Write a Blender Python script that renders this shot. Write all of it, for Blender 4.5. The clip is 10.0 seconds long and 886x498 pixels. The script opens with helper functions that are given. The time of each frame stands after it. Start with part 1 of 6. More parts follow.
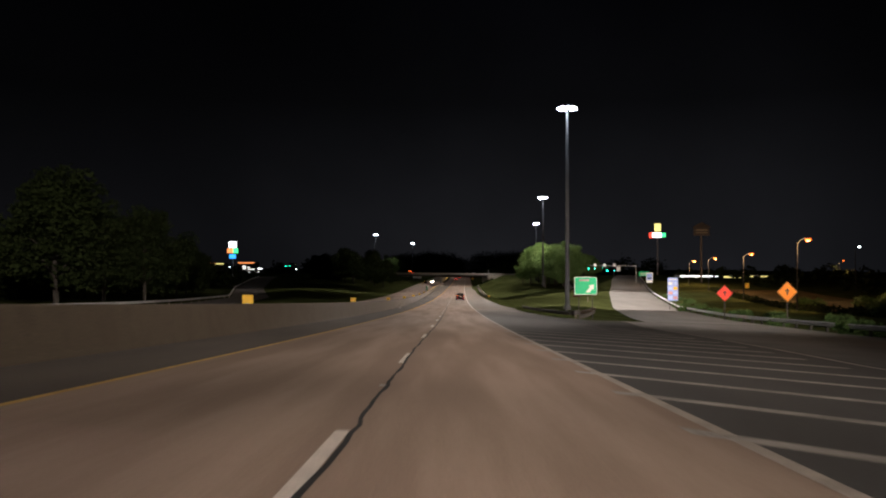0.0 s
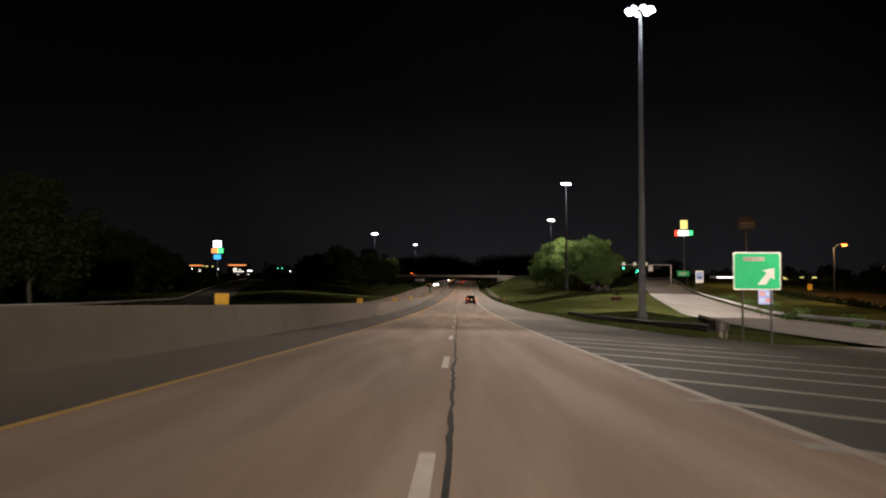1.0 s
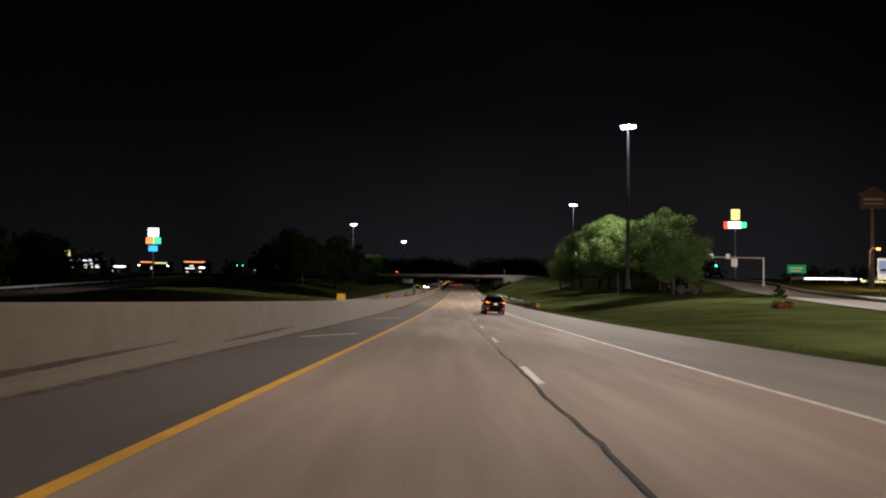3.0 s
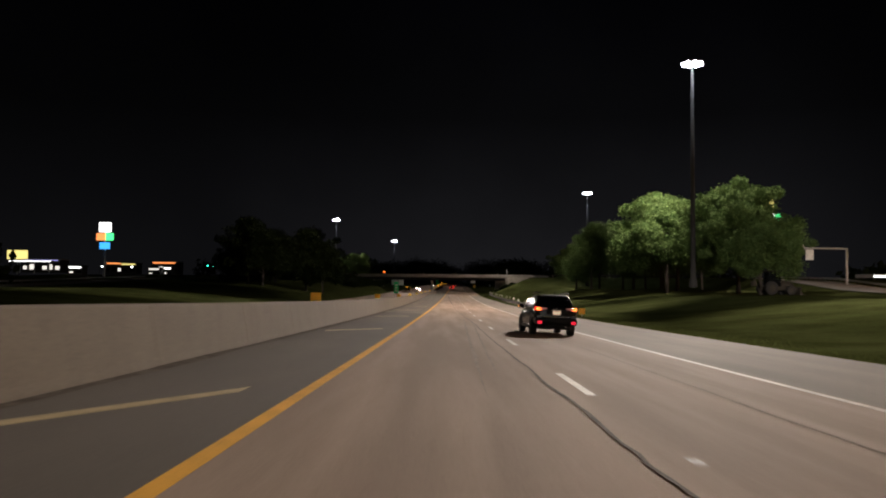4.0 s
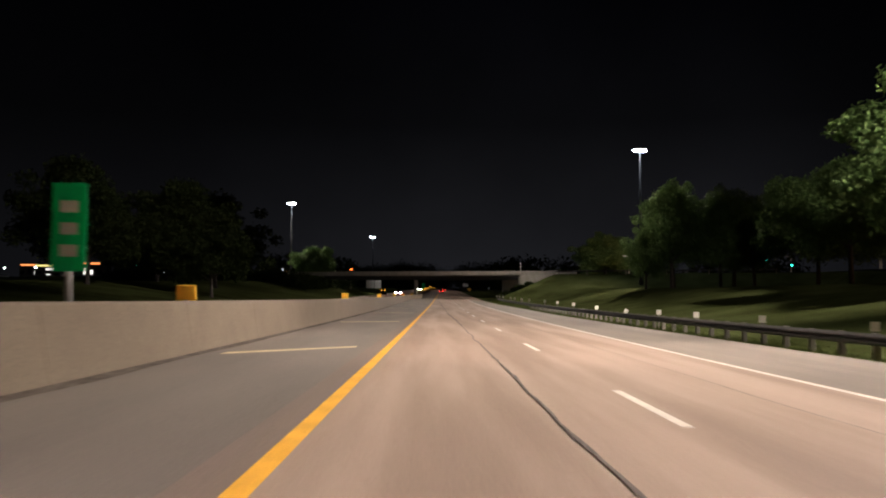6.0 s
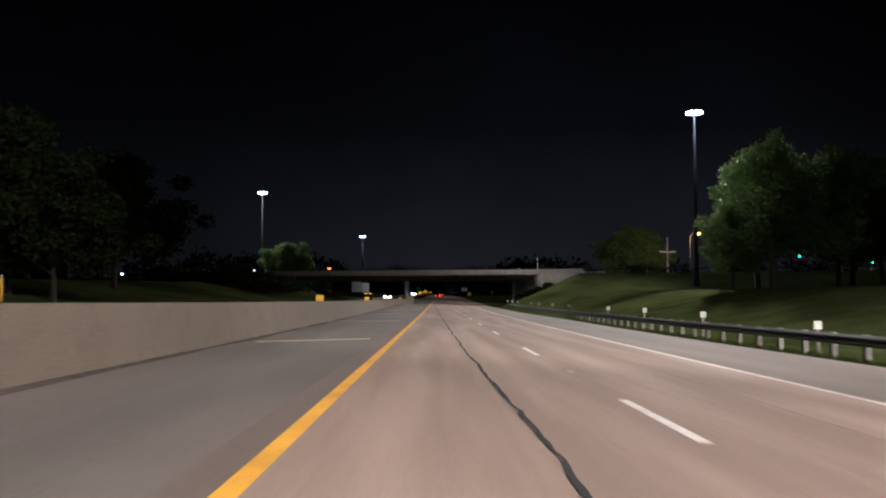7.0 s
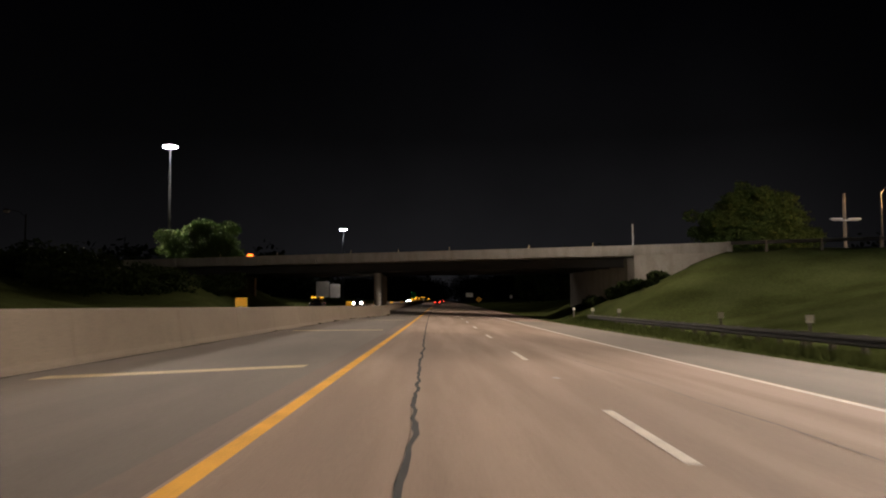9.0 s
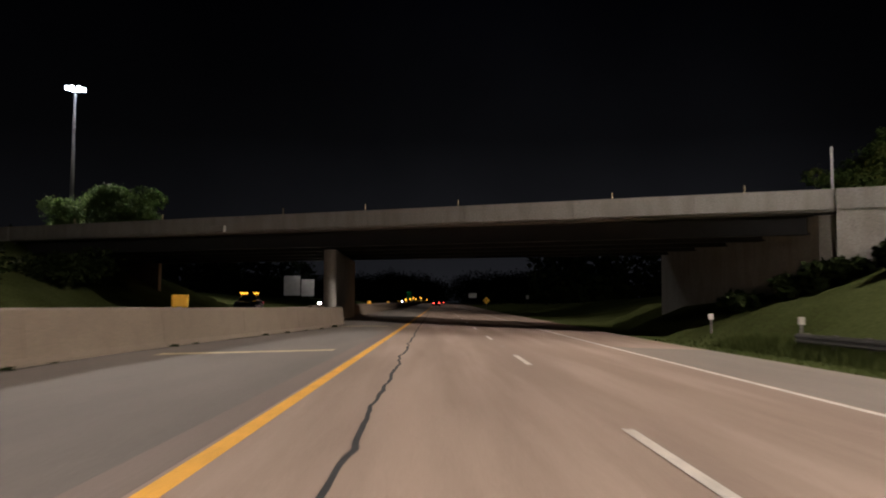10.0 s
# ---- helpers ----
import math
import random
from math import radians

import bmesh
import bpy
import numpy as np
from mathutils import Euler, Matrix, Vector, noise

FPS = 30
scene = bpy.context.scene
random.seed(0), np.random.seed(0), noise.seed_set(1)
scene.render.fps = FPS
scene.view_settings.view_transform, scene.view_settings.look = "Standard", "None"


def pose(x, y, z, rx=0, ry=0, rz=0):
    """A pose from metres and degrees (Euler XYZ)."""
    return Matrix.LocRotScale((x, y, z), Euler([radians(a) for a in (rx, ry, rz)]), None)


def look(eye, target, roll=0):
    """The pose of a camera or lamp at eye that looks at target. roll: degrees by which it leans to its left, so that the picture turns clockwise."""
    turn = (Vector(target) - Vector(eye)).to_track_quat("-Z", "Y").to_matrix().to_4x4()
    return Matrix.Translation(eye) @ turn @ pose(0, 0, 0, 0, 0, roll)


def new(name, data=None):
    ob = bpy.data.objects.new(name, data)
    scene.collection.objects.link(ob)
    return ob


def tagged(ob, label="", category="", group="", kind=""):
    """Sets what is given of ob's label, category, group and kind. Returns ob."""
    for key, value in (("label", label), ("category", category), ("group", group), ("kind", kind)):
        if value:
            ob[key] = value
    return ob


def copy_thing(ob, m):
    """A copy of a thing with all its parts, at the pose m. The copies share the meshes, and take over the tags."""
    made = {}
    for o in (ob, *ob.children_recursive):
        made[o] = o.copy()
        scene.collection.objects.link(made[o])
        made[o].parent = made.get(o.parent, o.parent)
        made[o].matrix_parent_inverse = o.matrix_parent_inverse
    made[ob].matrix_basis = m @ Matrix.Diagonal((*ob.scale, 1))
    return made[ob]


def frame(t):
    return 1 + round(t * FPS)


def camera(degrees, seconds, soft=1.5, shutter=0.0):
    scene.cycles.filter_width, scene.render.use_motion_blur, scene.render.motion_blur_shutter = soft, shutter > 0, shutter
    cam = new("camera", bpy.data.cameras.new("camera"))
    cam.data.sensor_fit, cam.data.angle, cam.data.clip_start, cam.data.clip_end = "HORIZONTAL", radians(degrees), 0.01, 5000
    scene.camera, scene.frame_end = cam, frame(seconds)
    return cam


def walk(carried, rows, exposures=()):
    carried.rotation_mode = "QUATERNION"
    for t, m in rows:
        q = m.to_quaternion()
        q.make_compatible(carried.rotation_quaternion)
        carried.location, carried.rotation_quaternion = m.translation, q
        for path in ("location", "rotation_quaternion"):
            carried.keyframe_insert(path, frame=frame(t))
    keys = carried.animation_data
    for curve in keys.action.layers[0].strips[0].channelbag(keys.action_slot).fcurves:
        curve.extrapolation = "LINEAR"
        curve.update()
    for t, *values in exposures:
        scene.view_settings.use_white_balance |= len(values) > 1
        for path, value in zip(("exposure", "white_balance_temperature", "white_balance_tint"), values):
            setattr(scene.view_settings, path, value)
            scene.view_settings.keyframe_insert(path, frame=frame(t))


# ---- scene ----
cam = camera(56.4, 10.0, soft=2.0, shutter=0.16)
PATH = [
    (0, 0.996, 0.000, 1.152, 91.62, -0.14, 0.55),
    (0.5, 0.754, 18.776, 0.413, 91.84, 0.07, 0.74),
    (1, 0.278, 37.596, -0.262, 91.96, -0.09, 0.84),
    (1.5, -0.049, 56.515, -0.886, 91.96, -0.13, 0.69),
    (2, -0.357, 75.582, -1.458, 92.21, -0.42, 0.58),
    (2.5, -0.675, 94.700, -1.976, 92.29, -0.60, 0.44),
    (4, -1.270, 151.730, -3.220, 92.60, -0.52, -0.19),
    (4.5, -1.259, 170.836, -3.545, 92.75, -0.27, -0.33),
    (5, -1.368, 190.021, -3.823, 92.89, -0.84, -0.62),
    (5.5, -1.239, 208.971, -4.061, 92.93, -0.35, -0.74),
    (7, -0.524, 265.115, -4.546, 93.41, -0.11, -1.29),
    (7.5, -0.140, 283.914, -4.642, 93.61, -0.05, -1.30),
    (8, 0.249, 302.569, -4.706, 93.78, 0.01, -1.29),
    (8.5, 0.653, 320.939, -4.741, 93.83, 0.09, -1.22),
    (9, 0.980, 339.203, -4.746, 93.96, 0.21, -1.27),
    (9.5, 1.385, 357.950, -4.727, 93.98, 0.06, -1.29),
    (10, 1.665, 377.200, -4.678, 94.07, -0.27, -1.30),
]
walk(cam, [(r[0], pose(*r[1:])) for r in PATH], [
    (0, 0.16, 6050, 10), (0.5, 0.18, 6050, 10), (1, 0.12, 6400, 10), (1.6, -0.04, 6500, 10), (2.5, 0.14, 5900, 10), (2.8, 0.18, 5950, 10), (3.8, 0.0, 6250, 10), (4.5, 0.06, 6350, 10),
    (5, 0.08, 6450, 10), (5.5, 0.22, 6400, 10), (7, 0.28, 5350, 10), (7.6, 0.22, 5500, 10), (8, 0.18, 6100, 10), (8.5, 0.18, 6500, 10), (9.2, 0.28, 6450, 10), (10, 0.28, 5950, 10)])


# ---------------------------------------------------------------- light
SKY = bpy.data.worlds.new("night_sky")
scene.world = SKY
SKY.use_nodes = True
_n = SKY.node_tree.nodes
_l = SKY.node_tree.links
_tc = _n.new("ShaderNodeTexCoord")
_sep = _n.new("ShaderNodeSeparateXYZ")
_ramp = _n.new("ShaderNodeValToRGB")
_l.new(_tc.outputs["Generated"], _sep.inputs[0])
_l.new(_sep.outputs["Z"], _ramp.inputs[0])
_ramp.color_ramp.elements[0].position, _ramp.color_ramp.elements[0].color = 0.0, (0.0046, 0.0045, 0.0050, 1)
_ramp.color_ramp.elements[1].position, _ramp.color_ramp.elements[1].color = 0.36, (0.0003, 0.0003, 0.0005, 1)
for _p, _c in ((0.08, 0.0031), (0.20, 0.0010)):
    _ramp.color_ramp.elements.new(_p).color = (_c, _c * 0.97, _c * 1.08, 1)
# a broad glow ahead stands in for veiling glare of the lamps, with faint uneven haze
_dot, _lobe, _mot, _mr, _mul = _n.new("ShaderNodeVectorMath"), _n.new("ShaderNodeMapRange"), _n.new("ShaderNodeTexNoise"), _n.new("ShaderNodeMapRange"), _n.new("ShaderNodeMath")
_dot.operation, _mul.operation, _lobe.interpolation_type = "DOT_PRODUCT", "MULTIPLY", "SMOOTHSTEP"
_dot.inputs[1].default_value = (0.122, 0.985, 0.122)
_lobe.inputs["From Min"].default_value, _lobe.inputs["From Max"].default_value = 0.915, 1.0
_lobe.inputs["To Min"].default_value, _lobe.inputs["To Max"].default_value = 1.0, 2.4
_mot.inputs["Scale"].default_value, _mot.inputs["Detail"].default_value = 3.2, 4
_mr.inputs["From Min"].default_value, _mr.inputs["From Max"].default_value = 0.3, 0.7
_mr.inputs["To Min"].default_value, _mr.inputs["To Max"].default_value = 0.7, 1.3
_l.new(_tc.outputs["Generated"], _dot.inputs[0])
_l.new(_tc.outputs["Generated"], _mot.inputs["Vector"])
_l.new(_dot.outputs["Value"], _lobe.inputs["Value"])
_l.new(_mot.outputs["Fac"], _mr.inputs["Value"])
_l.new(_lobe.outputs[0], _mul.inputs[0])
_l.new(_mr.outputs[0], _mul.inputs[1])
_l.new(_mul.outputs[0], _n["Background"].inputs["Strength"])
_l.new(_ramp.outputs[0], _n["Background"].inputs["Color"])

# floodlights of each high mast, raised to stand for car headlights too: metres along the road from its foot to where
# each meets the lanes, and kilowatts
LAMP_LANES = [
    ((-46, 33), (-23, 17), (0, 13), (23, 20), (46, 42)),
    ((-92, 130), (-68, 40), (-46, 123), (-23, 80), (0, 73), (23, 87), (46, 114), (68, 46), (92, 106)),
    ((-92, 23), (-68, 14), (-46, 92), (-23, 66), (0, 58), (23, 60), (46, 73), (68, 118)),
    ((-92, 58), (-68, 42), (-23, 22), (30, 26), (68, 26)),
    ((-60, 36), (-23, 26), (23, 26), (60, 30)),
    ((23, 44), (46, 46), (92, 122)),
]
LAMP_DOWN = (10, 30, 12, 20, 10, 2)       # and kilowatts straight down to the verge
# added fill beams: narrow ones down the lane and at barrier and signs in place of car headlights, and those turned to
# the ramp, banks and trees: mast, aim (right of the lane line, along the road), cone, kilowatts, and the aim's height
# where it is a tree
LAMP_FILL = [(5, 1.4, 6, 6, 52, 0), (5, 1.4, 16, 6, 38, 0), (5, 1.4, 28, 6, 82, 0), (5, 1.4, 42, 4.6, 215, 0), (5, 1.4, 60, 4.6, 270, 0), (0, 1.4, 74, 9, 14, 0), (0, 1.4, 85, 9, 14, 0), (5, -7.2, 20, 9, 35, 0.6), (5, -7.2, 45, 9, 40, 0.6),
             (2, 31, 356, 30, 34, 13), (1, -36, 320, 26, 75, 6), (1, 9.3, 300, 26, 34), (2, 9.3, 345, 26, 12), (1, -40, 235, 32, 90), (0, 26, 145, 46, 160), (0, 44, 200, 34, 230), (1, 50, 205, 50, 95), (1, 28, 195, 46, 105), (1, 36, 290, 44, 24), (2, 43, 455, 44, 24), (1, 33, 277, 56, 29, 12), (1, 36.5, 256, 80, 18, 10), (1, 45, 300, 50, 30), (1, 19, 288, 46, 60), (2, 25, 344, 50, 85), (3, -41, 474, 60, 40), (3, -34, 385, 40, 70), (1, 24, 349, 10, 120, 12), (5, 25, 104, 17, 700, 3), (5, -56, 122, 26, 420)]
# warmer than the lenses, to carry the missing headlights' tone
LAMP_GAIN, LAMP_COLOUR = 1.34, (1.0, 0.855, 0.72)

# ---------------------------------------------------------------- the lie of the land
CS = 0.0293                      # cross fall of the carriageway, down to the right


def lerp_table(rows, y):
    if y <= rows[0][0]:
        return rows[0][1]
    for (a, p), (b, q) in zip(rows, rows[1:]):
        if y <= b:
            return p + (q - p) * (y - a) / (b - a)
    return rows[-1][1]


def smooth(a, b, x):
    t = min(1.0, max(0.0, (x - a) / (b - a)))
    return t * t * (3 - 2 * t)


def xr(y):
    s = min(y, 700.0) / 380.0
    return 40 * (0.11443 * s * s - 0.02389 * s ** 3) + max(0.0, y - 700) * 0.0188


def zr(y):
    s = max(-0.5, min(y, 700.0) / 380.0)
    return 40 * (-0.39325 * s + 0.31254 * s * s - 0.06698 * s ** 3) + max(0.0, y - 700) * 0.006 + min(0, y + 190) * -0.05


def at(u, y, z=0.0):
    """World place of a point u metres right of the lane line, y along the road, z above it."""
    return Vector((xr(y) + u, y, zr(y) + z))


def deck(u, y, dz=0.0):
    """A point of the carriageway's own surface."""
    return at(u, y, -CS * u + dz)


BARRIER_U = [(-60, -6.0), (45, -6.0), (100, -5.8), (160, -6.35), (182, -6.62), (217, -6.98), (306, -7.82), (335, -8.1), (372, -8.35), (394, -8.3), (402, -7.75), (412, -6.75), (418.6, -6.5), (419.0, -8.5), (700, -8.5)]
EDGE_R = [(68, 13.0), (78, 11.4), (93, 9.9), (116, 10.1), (140, 9.3), (250, 8.3), (303, 7.8), (330, 8.0), (360, 7.2), (408, 6.9), (440, 7.4), (900, 8.0)]
RAIL_U = [(-60, 21.6), (0, 22.2), (25, 23.2), (52, 25.0), (85, 29.5), (140, 38.0), (215, 51.0), (262, 60.0), (300, 67.0), (345, 76.0), (380, 84.0)]
RAMP_Z = [(90, 0.0), (140, 0.30), (215, 2.6), (262, 4.1), (300, 6.2), (345, 7.4), (380, 8.2)]
OPP_U = [(-60, -14.8), (164, -15.4), (238, -17.4), (343, -20.4), (430, -21.0), (900, -21.0)]
LRAMP_U = [(60, -34.0), (130, -41.0), (180, -48.0), (250, -66.0), (350, -87.0), (420, -100.0)]


def barrier_u(y):
    return lerp_table(BARRIER_U, y)


def edge_r(y):
    return lerp_table(EDGE_R, y)


def rail_u(y):
    return lerp_table(RAIL_U, y)


def ramp_z(u, y):
    return -CS * u + lerp_table(RAMP_Z, y)


def cross_y(u):
    return 421.0 - 0.5 * u


def lramp_z(y):
    return lerp_table([(100, 0.2), (180, 0.5), (250, 1.8), (350, 3.6), (420, 4.6)], y)


def barrier_h(y):
    return lerp_table([(15, 0.945), (86, 0.95), (182, 0.93), (217, 0.975), (317, 0.98), (375, 0.905), (403, 0.86), (700, 0.86)], y)


def land(u, y):
    """Height of the grass above the road line."""
    base = -CS * max(-22.0, min(u, lerp_table([(66, 34.0), (82, 11.0)], y))) - 0.10
    d = (y - cross_y(u) - 8) * 0.894          # distance from the crossing road's middle line
    if u > 8:
        re, rl = rail_u(y), rail_u(y) - 10.0
        amp = lerp_table([(70, 0.0), (100, 0.35), (150, 0.6), (250, 2.3), (300, 3.0), (345, 2.85), (380, 3.0), (405, 3.4), (480, 3.0), (600, 1.0)], y)
        h = base + amp * smooth(10.5, lerp_table([(130, 20), (131, 34), (300, 34), (345, 31)], y), u)
        if y < 400:
            k = smooth(rl - 6, rl - 0.4, u)
            h = h * (1 - k) + (ramp_z(u, y) - 0.14) * k
            if u > re:
                h = ramp_z(re, y) - 0.14 + 0.5 * smooth(re + 1, re + 10, u) - 0.8 * smooth(re + 10, re + 40, u)
        fill = min(5.75 - max(0.0, abs(d) - 8) / (3.1 if d < 0 else 2.2), (u - 10.2) * 0.46 if d < 6 else (u - 12) * 0.5)
        if abs(d) < 7.8:
            fill = min(fill, 5.75 if u > 21 else (u - 10.2) * 0.40)
        return max(h, fill) if u > 9.5 else h
    if u < -8:
        ed = lerp_table(OPP_U, y)
        amp = lerp_table([(0, 0.4), (120, 0.8), (250, 1.6), (320, 2.6), (420, 3.6), (600, 1.5)], y)
        h = -CS * max(u, ed) - 0.10 + amp * smooth(-ed, -ed + 26, -u)
        lr = lerp_table(LRAMP_U, y)
        if y < 420:
            k = smooth(-lr - 16, -lr - 9, -u) if -u < -lr - 4 else 1.0
            h = h * (1 - k) + (lramp_z(y) - 0.15) * k
        fill = min(5.75 - max(0.0, abs(d) - 8) / 3.0, (-u - 22.5) * 0.55)
        return max(h, fill) if u < -22 else h
    return base


# ---------------------------------------------------------------- mesh tools
class Shape:
    """Collects vertices and faces of one mesh."""

    def __init__(self):
        self.v, self.f = [], []

    def face_ring(self, rings, caps=True, close=True):
        """A skin over rings of equal length."""
        base, n = len(self.v), len(rings[0])
        for r in rings:
            self.v.extend([tuple(p) for p in r])
        m = n if close else n - 1
        for i in range(len(rings) - 1):
            for j in range(m):
                a, b = base + i * n + j, base + i * n + (j + 1) % n
                self.f.append((a, b, b + n, a + n))
        if caps and close:
            self.f.append(tuple(base + j for j in reversed(range(n))))
            self.f.append(tuple(base + (len(rings) - 1) * n + j for j in range(n)))
        return self

    def box(self, x0, x1, y0, y1, z0, z1, bev=0.0):
        b = min(bev, (x1 - x0) / 3, (y1 - y0) / 3)
        if b > 0:
            def ring(z, k):
                a, c, e, g = x0 + k, x1 - k, y0 + k, y1 - k
                return [(a + b, e, z), (c - b, e, z), (c, e + b, z), (c, g - b, z), (c - b, g, z), (a + b, g, z), (a, g - b, z), (a, e + b, z)]
            bz = min(b, (z1 - z0) / 3)
            return self.face_ring([ring(z0, b * 0.7), ring(z0 + bz, 0), ring(z1 - bz, 0), ring(z1, b * 0.7)])
        q = lambda z: [(x0, y0, z), (x1, y0, z), (x1, y1, z), (x0, y1, z)]
        return self.face_ring([q(z0), q(z1)])

    def tube(self, pts, radii, n=10, caps=True):
        rings = []
        pts = [Vector(p) for p in pts]
        if not hasattr(radii, "__len__"):
            radii = [radii] * len(pts)
        for i, p in enumerate(pts):
            d = (pts[min(i + 1, len(pts) - 1)] - pts[max(i - 1, 0)]).normalized()
            s = d.cross(Vector((0, 0, 1)) if abs(d.z) < 0.95 else Vector((0, 1, 0))).normalized()
            t = s.cross(d)
            rings.append([p + radii[i] * (math.cos(a) * s + math.sin(a) * t) for a in [2 * math.pi * k / n for k in range(n)]])
        return self.face_ring(rings, caps)

    def prism(self, pts, y0, y1):
        """A polygon in x and z, drawn out along y (points anticlockwise seen from -y)."""
        return self.face_ring([[(x, y0, z) for x, z in pts], [(x, y1, z) for x, z in pts]])

    def sheet(self, rows):
        base, n = len(self.v), len(rows[0])
        for r in rows:
            self.v.extend([tuple(p) for p in r])
        for i in range(len(rows) - 1):
            for j in range(n - 1):
                a = base + i * n + j
                self.f.append((a, a + 1, a + n + 1, a + n))
        return self

    def mesh(self, name, mat, smooth_shade=False):
        me = bpy.data.meshes.new(name)
        me.from_pydata(self.v, [], self.f)
        me.materials.append(mat)
        if smooth_shade:
            me.polygons.foreach_set("use_smooth", [True] * len(me.polygons))
        me.update()
        bm = bmesh.new()
        bm.from_mesh(me)
        bmesh.ops.recalc_face_normals(bm, faces=bm.faces)
        bm.to_mesh(me)
        bm.free()
        return me


def part(name, shape, mat, parent=None, label="", smooth_shade=False, m=None):
    me = shape if isinstance(shape, bpy.types.Mesh) else shape.mesh(name, mat, smooth_shade)
    ob = new(name, me)
    ob.parent = parent
    if m is not None:
        ob.matrix_basis = m
    if label:
        ob["label"] = label
    return ob


def thing(name, m, label, category, group="", kind=""):
    ob = new(name)
    ob.empty_display_size = 0.2
    ob.matrix_basis = m
    return tagged(ob, label, category, group, kind)


def setting(name, shape, mat, label, smooth_shade=False, category="structure"):
    return tagged(part(name, shape, mat, None, "", smooth_shade), label, category, "", "structure")


# ---------------------------------------------------------------- materials
def material(name, colour, rough=0.7, metal=0.0, vary=0.25, scale=3.0, fine=60.0, bump=0.0, stretch=(1, 1, 1), emit=None, strength=0.0,
             rand=0.0, second=None, translucent=0.0, coat=0.0, spec=0.5):
    """Two scales of variation over a base colour, with fine relief."""
    mat = bpy.data.materials.new(name)
    mat.use_nodes = True
    nt = mat.node_tree
    n, l = nt.nodes, nt.links
    b = n["Principled BSDF"]
    b.inputs["Roughness"].default_value, b.inputs["Metallic"].default_value = rough, metal
    b.inputs["Coat Weight"].default_value, b.inputs["Specular IOR Level"].default_value = coat, spec
    if vary or bump or second:
        tc = n.new("ShaderNodeTexCoord")
        mp = n.new("ShaderNodeMapping")
        mp.inputs["Scale"].default_value = stretch
        l.new(tc.outputs["Object"], mp.inputs[0])
        big = n.new("ShaderNodeTexNoise")
        big.inputs["Scale"].default_value, big.inputs["Detail"].default_value = 1.0 / scale, 5
        small = n.new("ShaderNodeTexNoise")
        small.inputs["Scale"].default_value, small.inputs["Detail"].default_value = fine, 3
        l.new(mp.outputs[0], big.inputs["Vector"])
        l.new(tc.outputs["Object"], small.inputs["Vector"])
        add = n.new("ShaderNodeMath")
        add.operation = "ADD"
        l.new(big.outputs["Fac"], add.inputs[0])
        l.new(small.outputs["Fac"], add.inputs[1])
        rng = n.new("ShaderNodeMapRange")
        rng.inputs["From Min"].default_value, rng.inputs["From Max"].default_value = 0.7, 1.3
        rng.inputs["To Min"].default_value, rng.inputs["To Max"].default_value = 1 - vary, 1 + vary
        l.new(add.outputs[0], rng.inputs["Value"])
        out = rng.outputs[0]
        if rand:
            oi = n.new("ShaderNodeObjectInfo")
            r2 = n.new("ShaderNodeMapRange")
            r2.inputs["To Min"].default_value, r2.inputs["To Max"].default_value = 1 - rand, 1 + rand
            l.new(oi.outputs["Random"], r2.inputs["Value"])
            mu = n.new("ShaderNodeMath")
            mu.operation = "MULTIPLY"
            l.new(out, mu.inputs[0])
            l.new(r2.outputs[0], mu.inputs[1])
            out = mu.outputs[0]
        mix = n.new("ShaderNodeMix")
        mix.data_type = "RGBA"
        mix.blend_type = "MULTIPLY"
        mix.inputs["Factor"].default_value = 1.0
        mix.inputs[6].default_value = (*colour, 1)
        if second:
            m2 = n.new("ShaderNodeMix")
            m2.data_type = "RGBA"
            m2.inputs[6].default_value, m2.inputs[7].default_value = (*colour, 1), (*second, 1)
            cr = n.new("ShaderNodeMapRange")
            cr.inputs["From Min"].default_value, cr.inputs["From Max"].default_value = 0.42, 0.60
            l.new(big.outputs["Fac"], cr.inputs["Value"])
            l.new(cr.outputs[0], m2.inputs["Factor"])
            l.new(m2.outputs[2], mix.inputs[6])
        l.new(out, mix.inputs[7])
        l.new(mix.outputs[2], b.inputs["Base Color"])
        if bump:
            bp = n.new("ShaderNodeBump")
            bp.inputs["Strength"].default_value, bp.inputs["Distance"].default_value = bump, 0.01
            l.new(small.outputs["Fac"], bp.inputs["Height"])
            l.new(bp.outputs[0], b.inputs["Normal"])
    else:
        b.inputs["Base Color"].default_value = (*colour, 1)
    if emit:
        b.inputs["Emission Color"].default_value, b.inputs["Emission Strength"].default_value = (*emit, 1), strength
    if translucent:
        tr = n.new("ShaderNodeBsdfTranslucent")
        src = b.inputs["Base Color"]
        if src.is_linked:
            l.new(src.links[0].from_socket, tr.inputs[0])
        else:
            tr.inputs[0].default_value = (*colour, 1)
        ms = n.new("ShaderNodeMixShader")
        ms.inputs[0].default_value = translucent
        l.new(b.outputs[0], ms.inputs[1])
        l.new(tr.outputs[0], ms.inputs[2])
        l.new(ms.outputs[0], n["Material Output"].inputs["Surface"])
    return mat


LONG = (1.0, 0.06, 1.0)
# the warm tint holds the tone of headlights on the lanes
ASPHALT = material("worn_pavement", (0.300, 0.210, 0.156), 0.88, vary=0.20, scale=0.9, fine=45, bump=0.35, stretch=LONG, second=(0.345, 0.248, 0.190), spec=0.35)
SHOULDER = material("shoulder_asphalt", (0.100, 0.079, 0.063), 0.90, vary=0.28, scale=1.6, fine=40, bump=0.4, stretch=(1, 0.2, 1))
# dark gore asphalt; its colour also holds the dimness of this unlit stretch
GORE_M = material("dim_gore_asphalt", (0.062, 0.057, 0.053), 0.9, vary=0.3, scale=1.6, fine=40, bump=0.4, stretch=(1, 0.2, 1))


